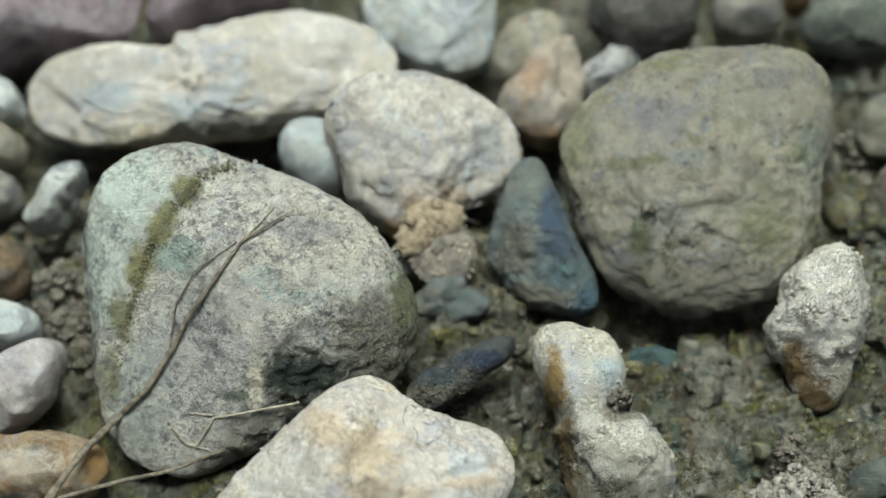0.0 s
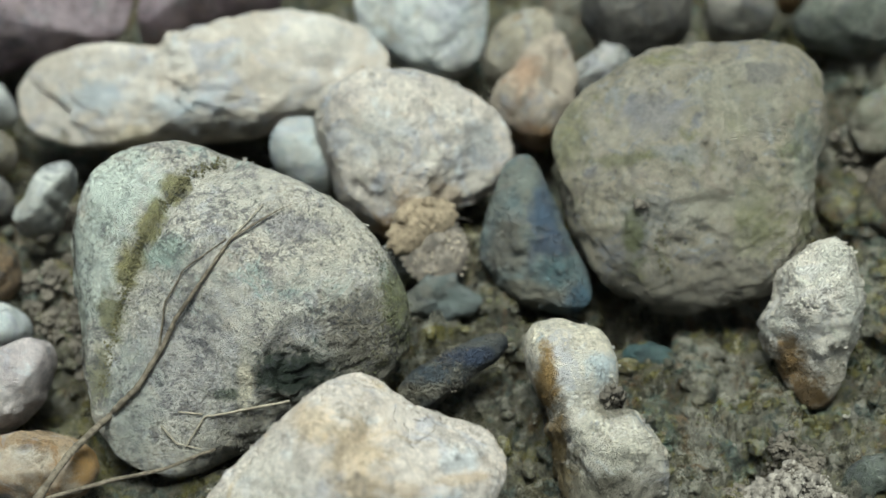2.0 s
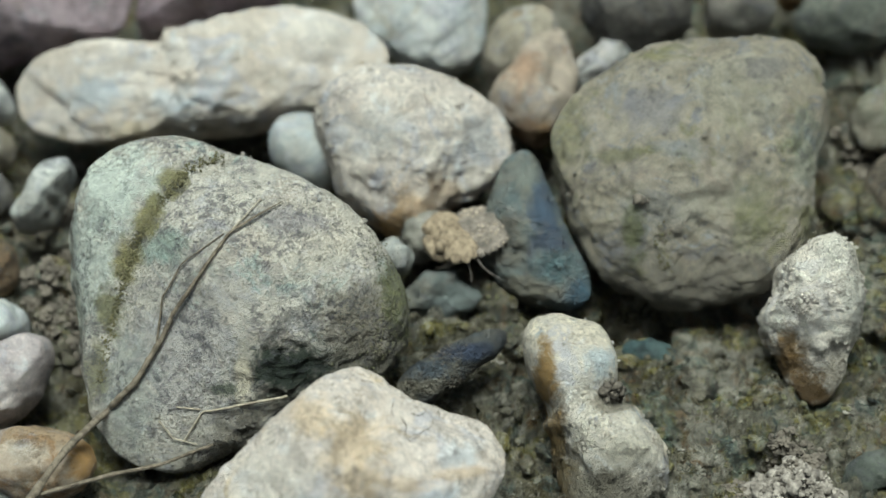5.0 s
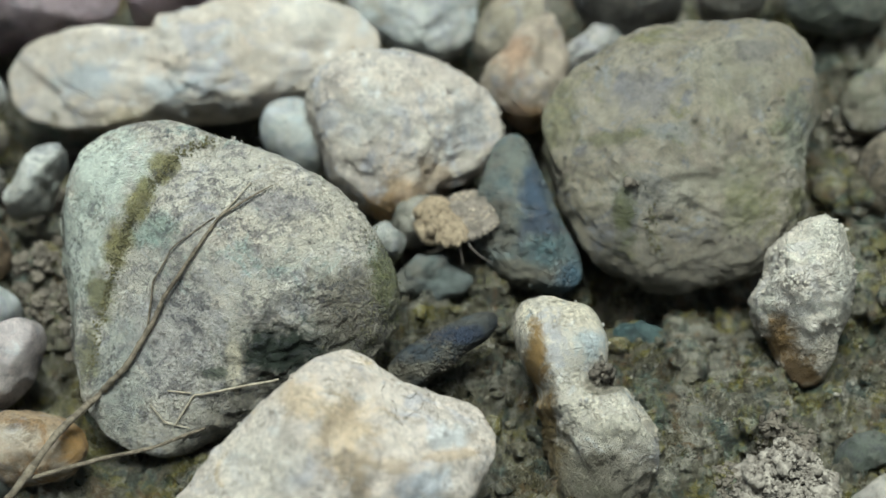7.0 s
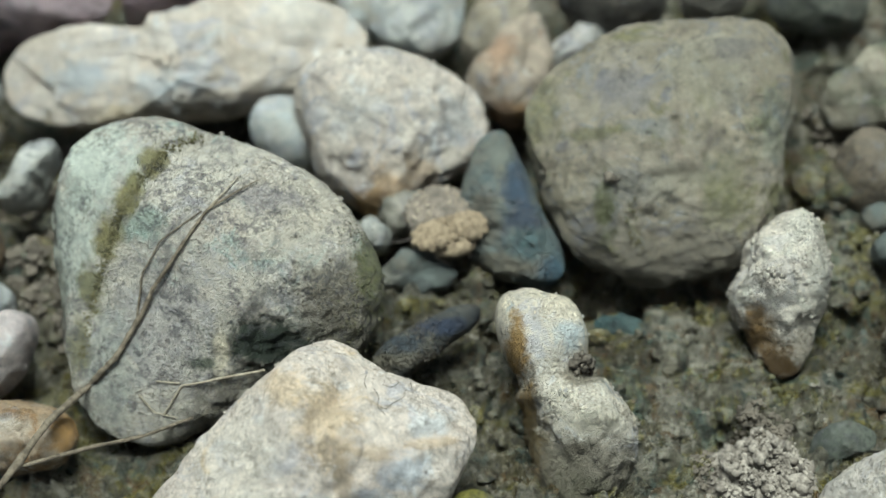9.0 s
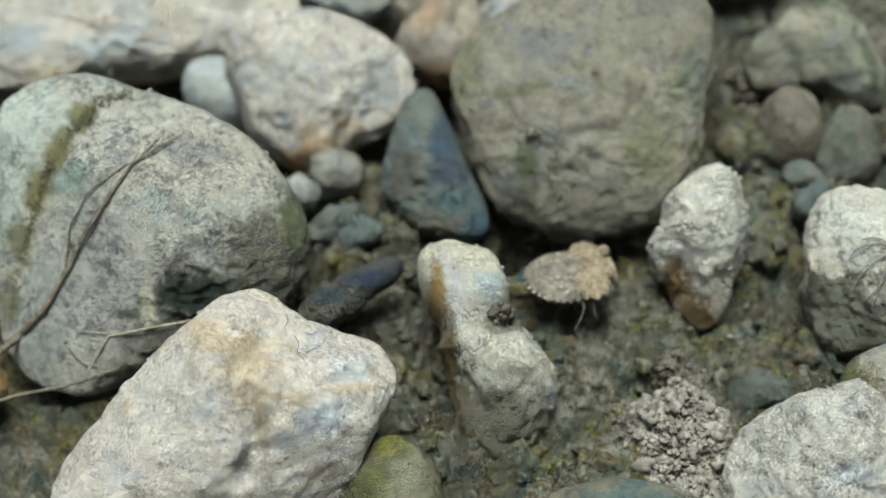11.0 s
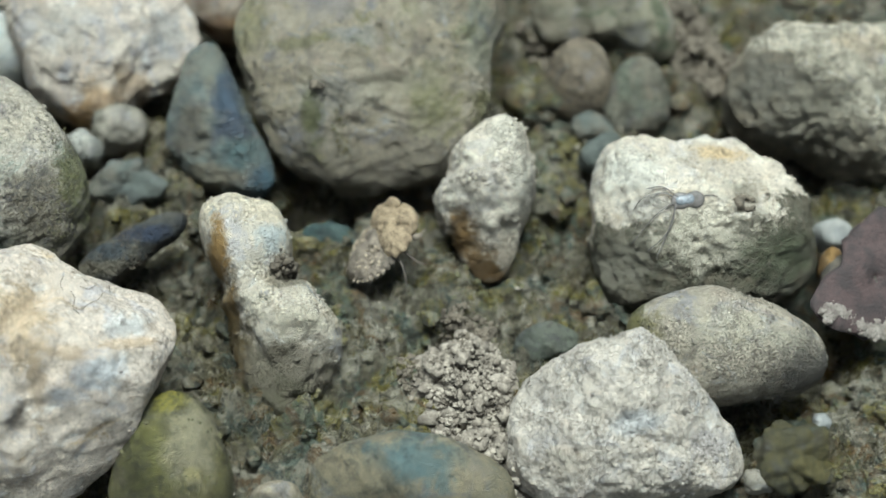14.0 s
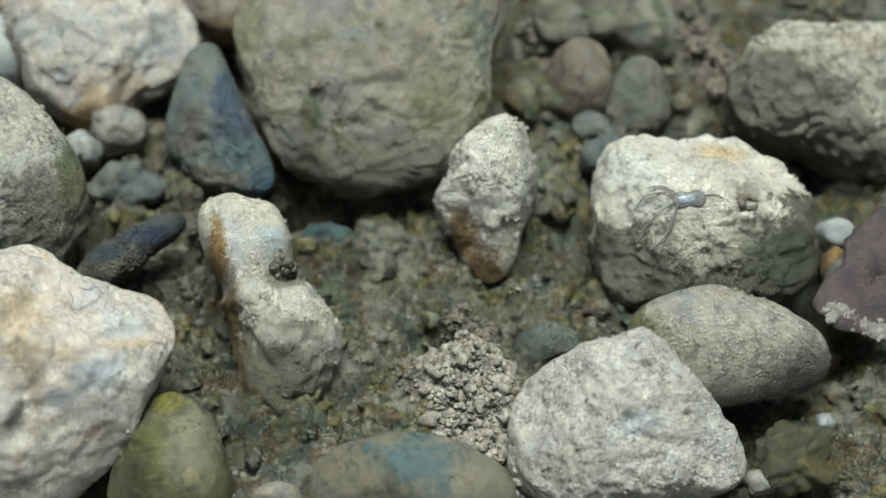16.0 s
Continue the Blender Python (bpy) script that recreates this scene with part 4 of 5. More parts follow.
stone("pitted_stone", (31.51, -6.93, 2.61), (29.1, 0.1, -0.1), 0.965, (5.11, -0.08, 0.04, -1.31, 0.47, -0.22, 0.12, 0.42, 0.05, 0.09, -0.20, -0.03, 0.04, -0.14, 0.10, -0.01, 0.03), 6.0, 4.5, "pitted",
      "upright cream-white pitted stone with wet brown foot", "stone", bank=1.2, n=2.3, rough=0.8, facets=3, seed=26, pits=0.45, lean=(0.05, 0.15), grooves=[([(-0.9, 4.2), (-0.5, 2.2), (0.6, 0.2), (0.5, -1.6), (1.4, -3.4)], 0.5, 0.5)], crust=[(-1, 1, 4, 0.35)], knobs=[(1.3, 5.0, 1.5, 1.2), (-2.8, 1.0, 1.6, 0.6), (-3.0, -4.4, 2.2, -0.8)])
stone("lobed_stone", (13.25, -17.95, 2.93), (30.9, 1.8, 1.4), 0.955, (6.19, 0.16, -0.28, -2.35, -2.08, 0.66, -0.30, 0.42, 0.52, -0.15, -0.26, -0.04, 0.09, -0.28, 0.11, 0.01, -0.25), 4.8, 4.6, "lobed",
      "two-lobed cream stone half buried in mud, amber edge", "stone", bank=1, n=2.2, rough=0.7, facets=1, seed=27, crust=[(2, -6, 5, 0.5), (-3, -3, 3, 0.25)], pits=0.3, lean=(0.05, 0.1), knobs=[(0.6, 2.0, 1.9, -1.6), (-3.4, -3, 2.2, -1.6), (-1.2, 5.0, 2.4, 0.5), (2.6, -1.6, 2.4, 0.7), (-1.5, -6.5, 3, -1.2)], grooves=[([(0.2, 1.4), (2.2, -0.6), (4.6, -3.2)], 0.9, -0.5)])
stone("cobble", (-7.33, -28.04, 5.42), (36.7, 1.4, 0.8), 0.974, (11.51, 0.14, 0.01, 1.07, 2.16, -0.11, -0.62, 0.1, 0.84, 0.13, 0.2, -0.43, 0.28, -0.1, -0.1, -0.1, -0.15), 6.5, 8.6, "creamfront",
      "large cream cobble with fine cracks and quartz patches", "cobble", n=2.5, rough=0.7, facets=4, seed=28, lean=(0.1, 0.25), knobs=[(9.7, 5.8, 2, 0.7), (13.2, 5.8, 2.4, 0.8), (0.7, 3.9, 5, 1), (1, 7, 4, 0.9), (9.5, 4, 3.5, 1.0), (5.5, 7.5, 1.8, -0.9), (10, 1.5, 1.6, -0.5)], grooves=[([(3.7, 8.7), (1.7, 7.5), (1.5, 5.1), (2.8, 2.0), (3.4, -0.2), (2.2, -2.2)], 1.1, 1.3), ([(5.7, 4.4), (5.1, 2.8), (3.6, 1.0)], 0.5, 0.5), ([(8.5, 4.5), (10.0, 5.1), (12.2, 5.3)], 0.7, 0.8)])
stone("pebble", (5.85, -32.43, 1.44), (36, -0.4, -0.3), 0.942, (5.38, 0.03, -0.05, -0.43, 0.26, 0, -0.61, -0, -0.01, -0.03, 0.09), 4.0, 4, "olive",
      "olive-green algae-coated cobble under a cream stone", "cobble", bank=0.4, n=2.3, rough=0.4, facets=2, seed=29)
stone("cobble", (24.45, -34.41, 1.03), (38, -1.6, -1.8), 0.914, (6.42, 0.01, 0.12, 2.18, -0.17, -0.02, -0.25, 0.55, -0.08, -0.06, -0.23), 5.0, 4.8, "mottled",
      "mottled tan and teal rounded stone", "stone", bank=0.8, n=2.3, rough=0.5, facets=2, seed=30)
stone("pebble", (14.04, -34.17, -0.49), (37.1, 2.1, 1.9), 0.968, (1.74, 0, 0.01, 0.42, -0.01, -0.02, -0.05), 3.0, 2.5, "buff",
      "small rounded buff pebble beside larger stones", "pebble", n=2.2, rough=0.4, facets=2, seed=31)
stone("dark_stone", (1.67, -11.69, 2.61), (30.4, 2.4, 1.8), 0.999, (2.73, -0.10, -0.05, 0.71, 1.46, 0.00, 0.11, -0.32, 0.47, -0.15, 0.06, -0.17, 0.02, -0.08, -0.09, -0.06, -0.02, 0.03, -0.05, -0.01, -0.04), 2.3, 2.2, "cylinder",
      "dark blue-grey finger-shaped stone dusted with mud", "stone", bank=0.4, n=2.1, rough=0.45, facets=0, seed=32, crust=[(-4, -2, 3, 0.3)], lean=(0, 0))
stone("pebble", (-3.58, 1.3, -0.61), (28.7, 3.2, 2.1), 1.008, (1.53, -0.01, -0, 0.05, -0.07, 0.05, -0.09, 0.06, -0.04, -0.04, 0.09), 3.0, 2.5, "greywhite",
      "small angular white pebble in a gap", "pebble", n=2.6, rough=0.6, facets=5, seed=33)
stone("pebble", (-0.65, 3.69, -0.38), (27.9, 4.1, 2.7), 0.996, (2.28, -0, 0.02, 0.18, 0.1, -0.02, -0.11, -0.08, -0.09, -0.11, 0.06), 3.0, 3, "palegrey",
      "lumpy grey gravel piece in mud", "pebble", n=2.3, rough=0.9, facets=4, seed=34)
stone("pebble", (0.21, 6.94, -0.95), (27, 4.4, 2.9), 1.018, (0.76, -0, 0.01, 0.16, -0.01, 0.02, -0.04), 2.0, 2, "buff",
      "tiny buff pebble resting on gravel", "pebble", n=2.1, rough=0.3, facets=1, seed=35)
stone("rubble", (0.3, -2.75, -0.38), (29.6, 4.3, 2.8), 0.999, (2.4, -0, 0.04, 0.61, 0, -0.03, -0.13, 0.14, -0.01, 0.05, -0.12, 0.08, -0.04), 2.8, 3, "tealgrey",
      "broken teal-grey stone fragments in mud", "stone", bank=1.5, n=2.3, rough=1.2, facets=5, seed=36)
stone("cobble", (-34.89, -12.30, 1.03), (32.7, -6.3, -5), 1.01, (3.47, -0.03, -0.02, -0.14, 0.87, -0.10, 0.14, -0.17, -0.11, -0.04, 0.04, 0.04, -0.12), 4.5, 4, "pinkwhite",
      "pinkish-white angular stone with worn edges", "stone", n=2.3, rough=0.5, facets=4, seed=37)
stone("pebble", (-37.36, -5.38, -0.25), (30.8, -6.7, -5.2), 1.016, (2.49, -0, 0.01, 0.4, -0.19, 0.01, -0.04, 0, -0.04), 4.5, 4, "bluewhite",
      "pale bluish rounded stone, slightly chalky", "pebble", n=2.2, rough=0.4, facets=2, seed=38)
stone("cobble", (-32.98, -20.13, 0.68), (35.2, -5.7, -4.7), 0.998, (4.32, -0.02, 0.06, 1.49, 0.25, 0.05, -0.12, 0.28, 0.07, 0.12, -0.03, -0.05, -0), 4.5, 4, "tanwhite",
      "cream and rusty-tan stone at the twig's foot", "stone", n=2.3, rough=0.6, facets=4, seed=39)
stone("slab", (-34.06, 6.98, 0.62), (27, -5.7, -4.2), 1.027, (2.18, -0.02, -0.09, -0.53, 0.91, -0.13, -0.03, -0.20, -0.26, 0.12, -0.09, 0.12, -0.05), 4.0, 3, "greywhite",
      "thin grey-white tilted stone slab", "stone", n=2.5, rough=0.6, facets=5, seed=40)
stone("pebble", (-41.32, 19.15, -0.43), (23.9, -7.1, -4.9), 1.026, (2.31, -0.01, 0, 0.24, -0.22, 0.08, -0.06, -0.11, -0.01), 4, 4, "bluewhite",
      "grey-blue smooth pebble between cobbles", "pebble", n=2.2, rough=0.4, facets=2, seed=41)
stone("pebble", (-40.4, 13.6, -0.36), (25.4, -7.1, -5), 1.028, (2.28, 0, 0, 0.17, -0.07, 0.03, -0.06, -0.1, 0.01), 4, 4, "buff",
      "pale buff pebble between cobbles", "pebble", n=2.2, rough=0.4, facets=2, seed=42)
stone("pebble", (-39.96, 8.41, -0.3), (26.8, -7.1, -5.1), 1.026, (2.24, 0, -0.01, 0.15, -0.07, 0.03, 0.03, -0.07, -0.05), 4, 4, "palegrey",
      "grey rounded pebble between cobbles", "pebble", n=2.2, rough=0.4, facets=2, seed=43)
stone("cobble", (-38.54, 0.23, 0.09), (29.1, -6.9, -5.2), 1.012, (2.72, 0.02, -0, -0.15, -0.13, 0.12, 0.02, -0.17, -0.08, 0.03, 0.05), 4, 4, "rust",
      "rusty and green weathered stone", "stone", n=2.2, rough=0.6, facets=3, seed=44)
stone("pebble", (-35.11, -22.89, -0.39), (36.2, -6.2, -5.1), 1.001, (1.79, -0, 0.01, 0.37, 0.1, 0.01, -0.03, 0.05, 0.08), 3, 3, "tealgrey",
      "pale teal pebble near a root", "pebble", bank=1.5, n=2.2, rough=0.4, facets=2, seed=45)
stone("pebble", (60.75, -9.43, -0.44), (31, 8.7, 6.4), 0.964, (1.63, -0, 0, 0.12, -0.21, 0.03, -0.04, -0.03, -0.03), 3.0, 3, "quartz",
      "translucent white quartz pebble beside bark", "pebble", n=2.3, rough=0.4, facets=3, seed=46)
stone("pebble", (55.17, -31.82, 0.16), (37.9, 7.3, 5.9), 0.929, (3.1, 0.01, 0.03, 0.44, 0.14, 0, -0.18, 0, 0.09, -0.03, 0.01), 2.6, 3, "algaelump",
      "green algae-coated lump on wet mud", "stone", bank=2, n=2.2, rough=1.8, facets=3, seed=47, pits=0.8)
stone("pebble", (40.95, 2.91, -0.67), (26.9, 3, 1.9), 0.979, (1.6, -0.01, 0.02, 0.3, -0.16, 0.03, -0.11, -0.01, -0.07), 2.5, 3, "tealgrey",
      "small mud-coated stone among pebbles", "pebble", bank=1.5, n=2.3, rough=0.7, facets=3, seed=48)
stone("pebble", (18.05, -8.15, -0.77), (28.7, 3.7, 2.8), 0.968, (1.48, -0.01, -0, 0.61, -0.07, 0.02, -0.01, 0.24, -0.08), 1.6, 2.5, "teal",
      "flat teal pebble showing through mud", "pebble", bank=1.5, n=2.2, rough=0.4, facets=3, seed=49)
stone("pebble", (52.21, -33.38, -0.66), (38.5, 6.4, 5.2), 0.93, (1.21, -0.01, -0, 0.16, -0.1, 0.07, -0.01, -0.01, -0.06), 1.8, 2, "palegrey",
      "small grey chip beside a pale stone", "pebble", n=2.2, rough=0.6, facets=3, seed=50)

stone("pebble", (41.44, -0.74, 1.00), (20, 0, 25), 1, (1.55, 0, 0, 0.45, 0.2, 0.1, 0.05), 1.3, 2.6, "tealgrey",
      "small blue-grey chip against a chalky stone", "pebble", n=2.6, rough=0.4, facets=4, seed=51)
stone("pebble", (60.36, -12.64, 0.80), (20, 0, 70), 1, (0.95, 0, 0, 0.3, 0.1), 1.0, 2.6, "orange",
      "small wet amber pebble beside a bark flake", "pebble", n=2.2, rough=0.3, facets=1, seed=52)


# ---- the ground: one sheet of wet mud, fine under the stones and coarse far away ----
gx, gy = spread(-50, 74, 0.27), spread(-46, 40, 0.27)
gxx, gyy = np.meshgrid(gx, gy)
ghh = hump_sum(gxx, gyy) + bank_sum(gxx, gyy)
gverts = [(x, y, ghh[r, c] + ground_grain(x, y)) for r, y in enumerate(gy) for c, x in enumerate(gx)]
gfaces = [(r * len(gx) + c, r * len(gx) + c + 1, (r + 1) * len(gx) + c + 1, (r + 1) * len(gx) + c) for r in range(len(gy) - 1) for c in range(len(gx) - 1)]
ground = tagged(put_mesh("ground", gverts, gfaces, MUD_WET), "wet olive-brown mud with algae films and grit", "mud", kind="structure")

# ---- growths and marks that belong to single stones ----
def clumps(spots, size, seed, lumpy=0.6, flat=0.8):
    """Small crumbly lumps joined into one skin. spots: x, y, z of each lump."""
    rnd = random.Random(seed)
    verts, faces = [], []
    rings, around = 5, 9
    skin = ring_faces(rings, around)
    for x, y, z in spots:
        s = size * rnd.choice((0.35, 0.5, 0.7, 1.0, 1.3, 2.0)) * rnd.uniform(0.8, 1.2)
        sx, sy, sz = s * rnd.uniform(0.75, 1.3), s * rnd.uniform(0.75, 1.3), s * flat * rnd.uniform(0.75, 1.2)
        base = len(verts)
        lump = [(0, 0, 1)]
        for r in range(1, rings + 1):
            p = math.pi * r / (rings + 1)
            for k in range(around):
                a = 2 * math.pi * (k + 0.5 * (r % 2)) / around
                j = 1 + lumpy * rnd.uniform(-0.55, 0.55)
                lump.append((math.sin(p) * math.cos(a) * j, math.sin(p) * math.sin(a) * j, math.cos(p) * j))
        lump.append((0, 0, -1))
        verts += [(p[0] * sx + x, p[1] * sy + y, p[2] * sz + z) for p in lump]
        faces += [tuple(i + base for i in q) for q in skin]
    return verts, faces


def moss_along(key, line, count, width, size, seed, material):
    """Moss tufts along a line (millimetres from the stone's middle), grown into the stone."""
    ob = LAID[key][0]
    rnd = random.Random(seed)
    spots = []
    for _ in range(count):
        i = rnd.randrange(len(line) - 1)
        s = rnd.random()
        x = line[i][0] * (1 - s) + line[i + 1][0] * s + rnd.gauss(0, width)
        y = line[i][1] * (1 - s) + line[i + 1][1] * s + rnd.gauss(0, width)
        spots.append((x, y, top_of(x, y, key) - 0.03))
    v, f = clumps(spots, size, seed, 0.9, 0.6)
    return put_mesh("moss", v, f, material, ob, "yellow-green moss grown into the stone")


moss_along("boulder", BOULDER_CRACK, 1300, 0.24, 0.045, 11, MOSS)
moss_along("boulder", [(13.2, 4.0), (14.4, 1.0), (14.6, -2.0), (13.2, -5.0), (11.0, -7.0)], 1100, 0.75, 0.028, 13, SLIME)
moss_along("brownstone", [(-3.2, -5.5), (-3.4, -8.0), (-2.9, -9.6)], 120, 0.4, 0.05, 12, MOSS)


v, f = clumps([(-5.11 + dx, -4.16 + dy, top_of(-5.11 + dx, -4.16 + dy, "brownstone") + 0.05) for dx, dy in ((0, 0), (0.25, 0.1), (-0.2, 0.12), (0.05, -0.25), (0.5, -0.1))], 0.2, 33)
put_mesh("soil_crumb", v, f, SOIL_DARK, LAID["brownstone"][0], "dark soil crumb stuck to the stone")


def crack_on(key, lines, radius, seed):
    """Hair cracks: thin dark seams let into the stone's face."""
    ob = LAID[key][0]
    verts, faces = [], []
    for n, line in enumerate(lines):
        pts = [(x, y, top_of(x, y, key) - radius * 0.6) for x, y in line]
        v, f = tube(pts, radius, sides=5, wobble=0.4, seed=seed + n)
        base = len(verts)
        verts += v
        faces += [tuple(i + base for i in q) for q in f]
    return put_mesh("crack", verts, faces, SEAM, ob, "fine dark hair cracks")


def grains_on(key, count, size, seed, material, label, name="sand", box=None, lumpy=0.9, sink=0.5):
    """Loose grains and crumbs caught on a stone's upper skin. box: the part of its plan, from its middle (millimetres)."""
    ob, skin = LAID[key][:2]
    rnd = random.Random(seed)
    sites = skin[skin[:, 2] > 0.8]
    if box:
        sites = sites[(sites[:, 0] > box[0]) & (sites[:, 0] < box[1]) & (sites[:, 1] > box[2]) & (sites[:, 1] < box[3])]
    spots = []
    while len(spots) < count:
        p = sites[rnd.randrange(len(sites))]
        if noise.noise(Vector(p) * 0.35 + Vector((seed, 0, 0))) > rnd.uniform(-0.45, 0.35):
            spots.append((p[0] + rnd.uniform(-0.1, 0.1), p[1] + rnd.uniform(-0.1, 0.1), p[2] - sink * size))
    v, f = clumps(spots, size, seed, lumpy)
    return put_mesh(name, v, f, material, ob, label)


for key, count, box in (("cream", 500, (2, 8, -6, 2)), ("lobed", 300, (-6, 6, -10, -3)), ("tan", 300, None), ("creamfront", 250, None), ("brownstone", 600, (-10, 10, -10, -2)), ("slate", 200, (-5, 5, -7, -2)), ("front", 1300, None), ("chalk", 900, (-12, 12, 0, 12)), ("pitted", 500, (-8, 8, -1, 10)), ("cragged", 500, None), ("boulder", 500, (3, 18, -12, -1))):
    grains_on(key, count, 0.085, 100 + count, STONE[key], "sand grains stuck to the stone")


grains_on("olive", 220, 0.07, 78, SLIME, "algae and mud grains on the stone", name="algae_skin")
grains_on("cylinder", 260, 0.035, 77, SOIL_DARK, "damp mud grains on the stone", name="mud_skin")
SEAM = plain_material("crack_dirt", (0.09, 0.075, 0.055), (0.05, 0.04, 0.03), 2.0, 0.95, 0.05)
crack_on("creamfront", [[(6.3, 7.2), (6.8, 7.0), (7.3, 7.4), (8.1, 7.8), (8.3, 8.3)], [(5.8, 8.5), (6.2, 7.9), (6.2, 7.2), (6.8, 6.6)], [(7.7, 8.9), (7.2, 8.6), (6.5, 8.8)], [(8.1, 9.3), (8.6, 8.9), (8.8, 8.3)], [(5.2, 9.6), (5.0, 9.1), (5.2, 8.6)]], 0.028, 3)


# ---- roots lying over the cobble ----
def root(line, radius, label, seed, taper=0.6, before=(), material=None):
    """A root lying on the cobble along line (the cobble's own millimetres). before: world points that it comes from."""
    pts = []
    for (xa, ya), (xb, yb) in zip(line[:-1], line[1:]):
        for k in range(3):
            x, y = xa + (xb - xa) * k / 3, ya + (yb - ya) * k / 3
            pts.append((x, y, top_of(x, y, "boulder")))
    pts.append((*line[-1], top_of(*line[-1], "boulder")))
    for _ in range(2):
        pts = [pts[0]] + [(b[0], b[1], max(b[2], (a[2] + c[2]) / 2)) for a, b, c in zip(pts[:-2], pts[1:-1], pts[2:])] + [pts[-1]]
    pts = [*before, *(tuple(p) for p in over(LAID["boulder"][2], [(x, y, z + radius * 0.5) for x, y, z in pts]))]
    v, f = tube(pts, radius, seed=seed, taper=taper, wobble=0.2)
    return tagged(put_mesh("dry_root", v, f, material or TWIG), label, "root", "dry roots")


root([(-9.1, -9.4), (-6.2, -6.8), (-4.1, -3.7), (-2.9, -1.5), (-0.2, 2.0), (1.8, 4.8), (4.0, 6.4), (5.8, 7.6)], 0.33, "long dry brown root lying across a cobble", 1, 0.15, before=[(-31.9, -27.0, 4.5), (-30.4, -25.2, 5.2), (-28.4, -21.5, 5.4)])
root([(1.8, 4.8), (2.9, 6.2), (4.1, 7.8)], 0.09, "thin dry root fibre on a cobble", 2, material=ROOT_PALE)
root([(-4.4, -3.7), (-3.8, -0.2), (-2.1, 2.4), (1.4, 4.8)], 0.09, "thin curved root fibre on a cobble", 3)
root([(6.2, -8.0), (5.2, -8.2), (1.3, -9.0), (-0.7, -9.3), (-2.4, -11.7)], 0.12, "pale forked rootlet on a cobble", 4, material=ROOT_PALE)
root([(-0.9, -9.1), (-2.9, -8.9)], 0.08, "short pale rootlet on a cobble", 8, material=ROOT_PALE)
root([(-4.4, -10.0), (-3.2, -11.4), (-1.2, -11.9)], 0.07, "pale hair-thin rootlet on a cobble", 5, material=ROOT_PALE)
root([(-1.7, -12.5), (0.1, -11.9)], 0.2, "brown root along the cobble's foot", 6, before=[(-31.1, -25.6, 5.0), (-28.2, -24.4, 4.6), (-24.7, -23.0, 4.2), (-21.2, -22.0, 4.0)])
v, f = tube([(-2.7, -2.7, 0.3), (-2, -3.2, 0.3), (-1.3, -3, 0.3)], 0.07, seed=7)
tagged(put_mesh("dry_root", v, f, TWIG), "tiny pale fibre sticking from mud", "root", "dry roots")


GRIT = plain_material("grit", (0.22, 0.20, 0.16), (0.10, 0.09, 0.07), 1.0, 0.7, 0.1)


# ---- crumbs of soil, grit and moss on the mud ----
def crumbs(name, spots, material, label, category, size, seed, pile=1.6, round_off=False):
    """A heap of small clods joined into one mesh. spots: x, y, radius, number, base height over the mud."""
    rnd = random.Random(seed)
    places = []
    for cx, cy, r, count, z in spots:
        for _ in range(count):
            a, d = rnd.uniform(0, 2 * math.pi), r * math.sqrt(rnd.random())
            x, y = cx + d * math.cos(a), cy + 1.2 * d * math.sin(a)
            places.append((x, y, ground_height(x, y) + z + rnd.uniform(0, pile) * (1 - d / r)))
    v, f = clumps(places, size, seed, 0.85)
    return tagged(put_mesh(name, v, f, material, smooth=round_off), label, category, kind="stuff")


crumbs("soil_clods", [(29.0, -24.1, 4.2, 357, -0.1), (30.6, -29.7, 2.8, 161, -0.1), (33.0, -32.9, 2.4, 59, -0.1), (28.4, -22.4, 3, 102, 0.2)], SOIL, "larger pale clods on the heap of dry soil", "soil", 0.3, 55, 3.2, round_off=True)
crumbs("soil_crumbs", [(29.0, -24.1, 4.2, 4200, -0.1), (30.6, -29.7, 2.8, 1900, -0.1), (33.0, -32.9, 2.4, 700, -0.1), (28.4, -22.4, 3, 1200, 0.2)], SOIL, "heap of dry grey soil crumbs beside a stone", "soil", 0.13, 5, 3.0)
crumbs("soil_crumbs", [(29.2, -19.1, 2.5, 520, -0.15), (25.6, -22.3, 2, 260, -0.15)], SOIL_DARK, "damp dark brown soil crumbs", "soil", 0.16, 6, 0.7)
rnd = random.Random(7)
spots = [(1.6 + rnd.gauss(0, 0.45), 3.1 + rnd.gauss(0, 0.4)) for _ in range(60)]
v, f = clumps([(x, y, top_of(x, y, "lobed") + rnd.uniform(-0.05, 0.3)) for x, y in spots], 0.2, 7, 0.85)
tagged(put_mesh("soil_crumbs", over(LAID["lobed"][2], v), f, SOIL_DARK), "small dark soil crumbs on a stone", "soil", kind="stuff")
crumbs("soil_crumbs", [(-32.0, 0.1, 4, 420, -0.15), (-29.5, -4.9, 2.5, 160, -0.15), (-33.1, 9.0, 3, 150, -0.15)], SOIL_DARK, "clotted brown mud crumbs between stones", "soil", 0.26, 8, 0.8)
def mud_lumps(areas, label, seed):
    """Lumps of mud and half-buried grains, each sunk into the sheet. areas: low and high x and y, number, size."""
    rnd = random.Random(seed)
    verts, faces = [], []
    for low_x, high_x, low_y, high_y, count, size in areas:
        spots = []
        while len(spots) < count:
            x, y = rnd.uniform(low_x, high_x), rnd.uniform(low_y, high_y)
            if noise.noise(Vector((x, y, seed)) * 0.22) > rnd.uniform(-0.5, 0.3):
                spots.append((x, y, ground_height(x, y) - size * rnd.uniform(0.1, 0.5)))
        v, f = clumps(spots, size, rnd.randrange(999), 0.55, 0.8)
        base = len(verts)
        verts += v
        faces += [tuple(i + base for i in q) for q in f]
    return tagged(put_mesh("mud_lumps", verts, faces, MUD_WET), label, "mud", kind="stuff")


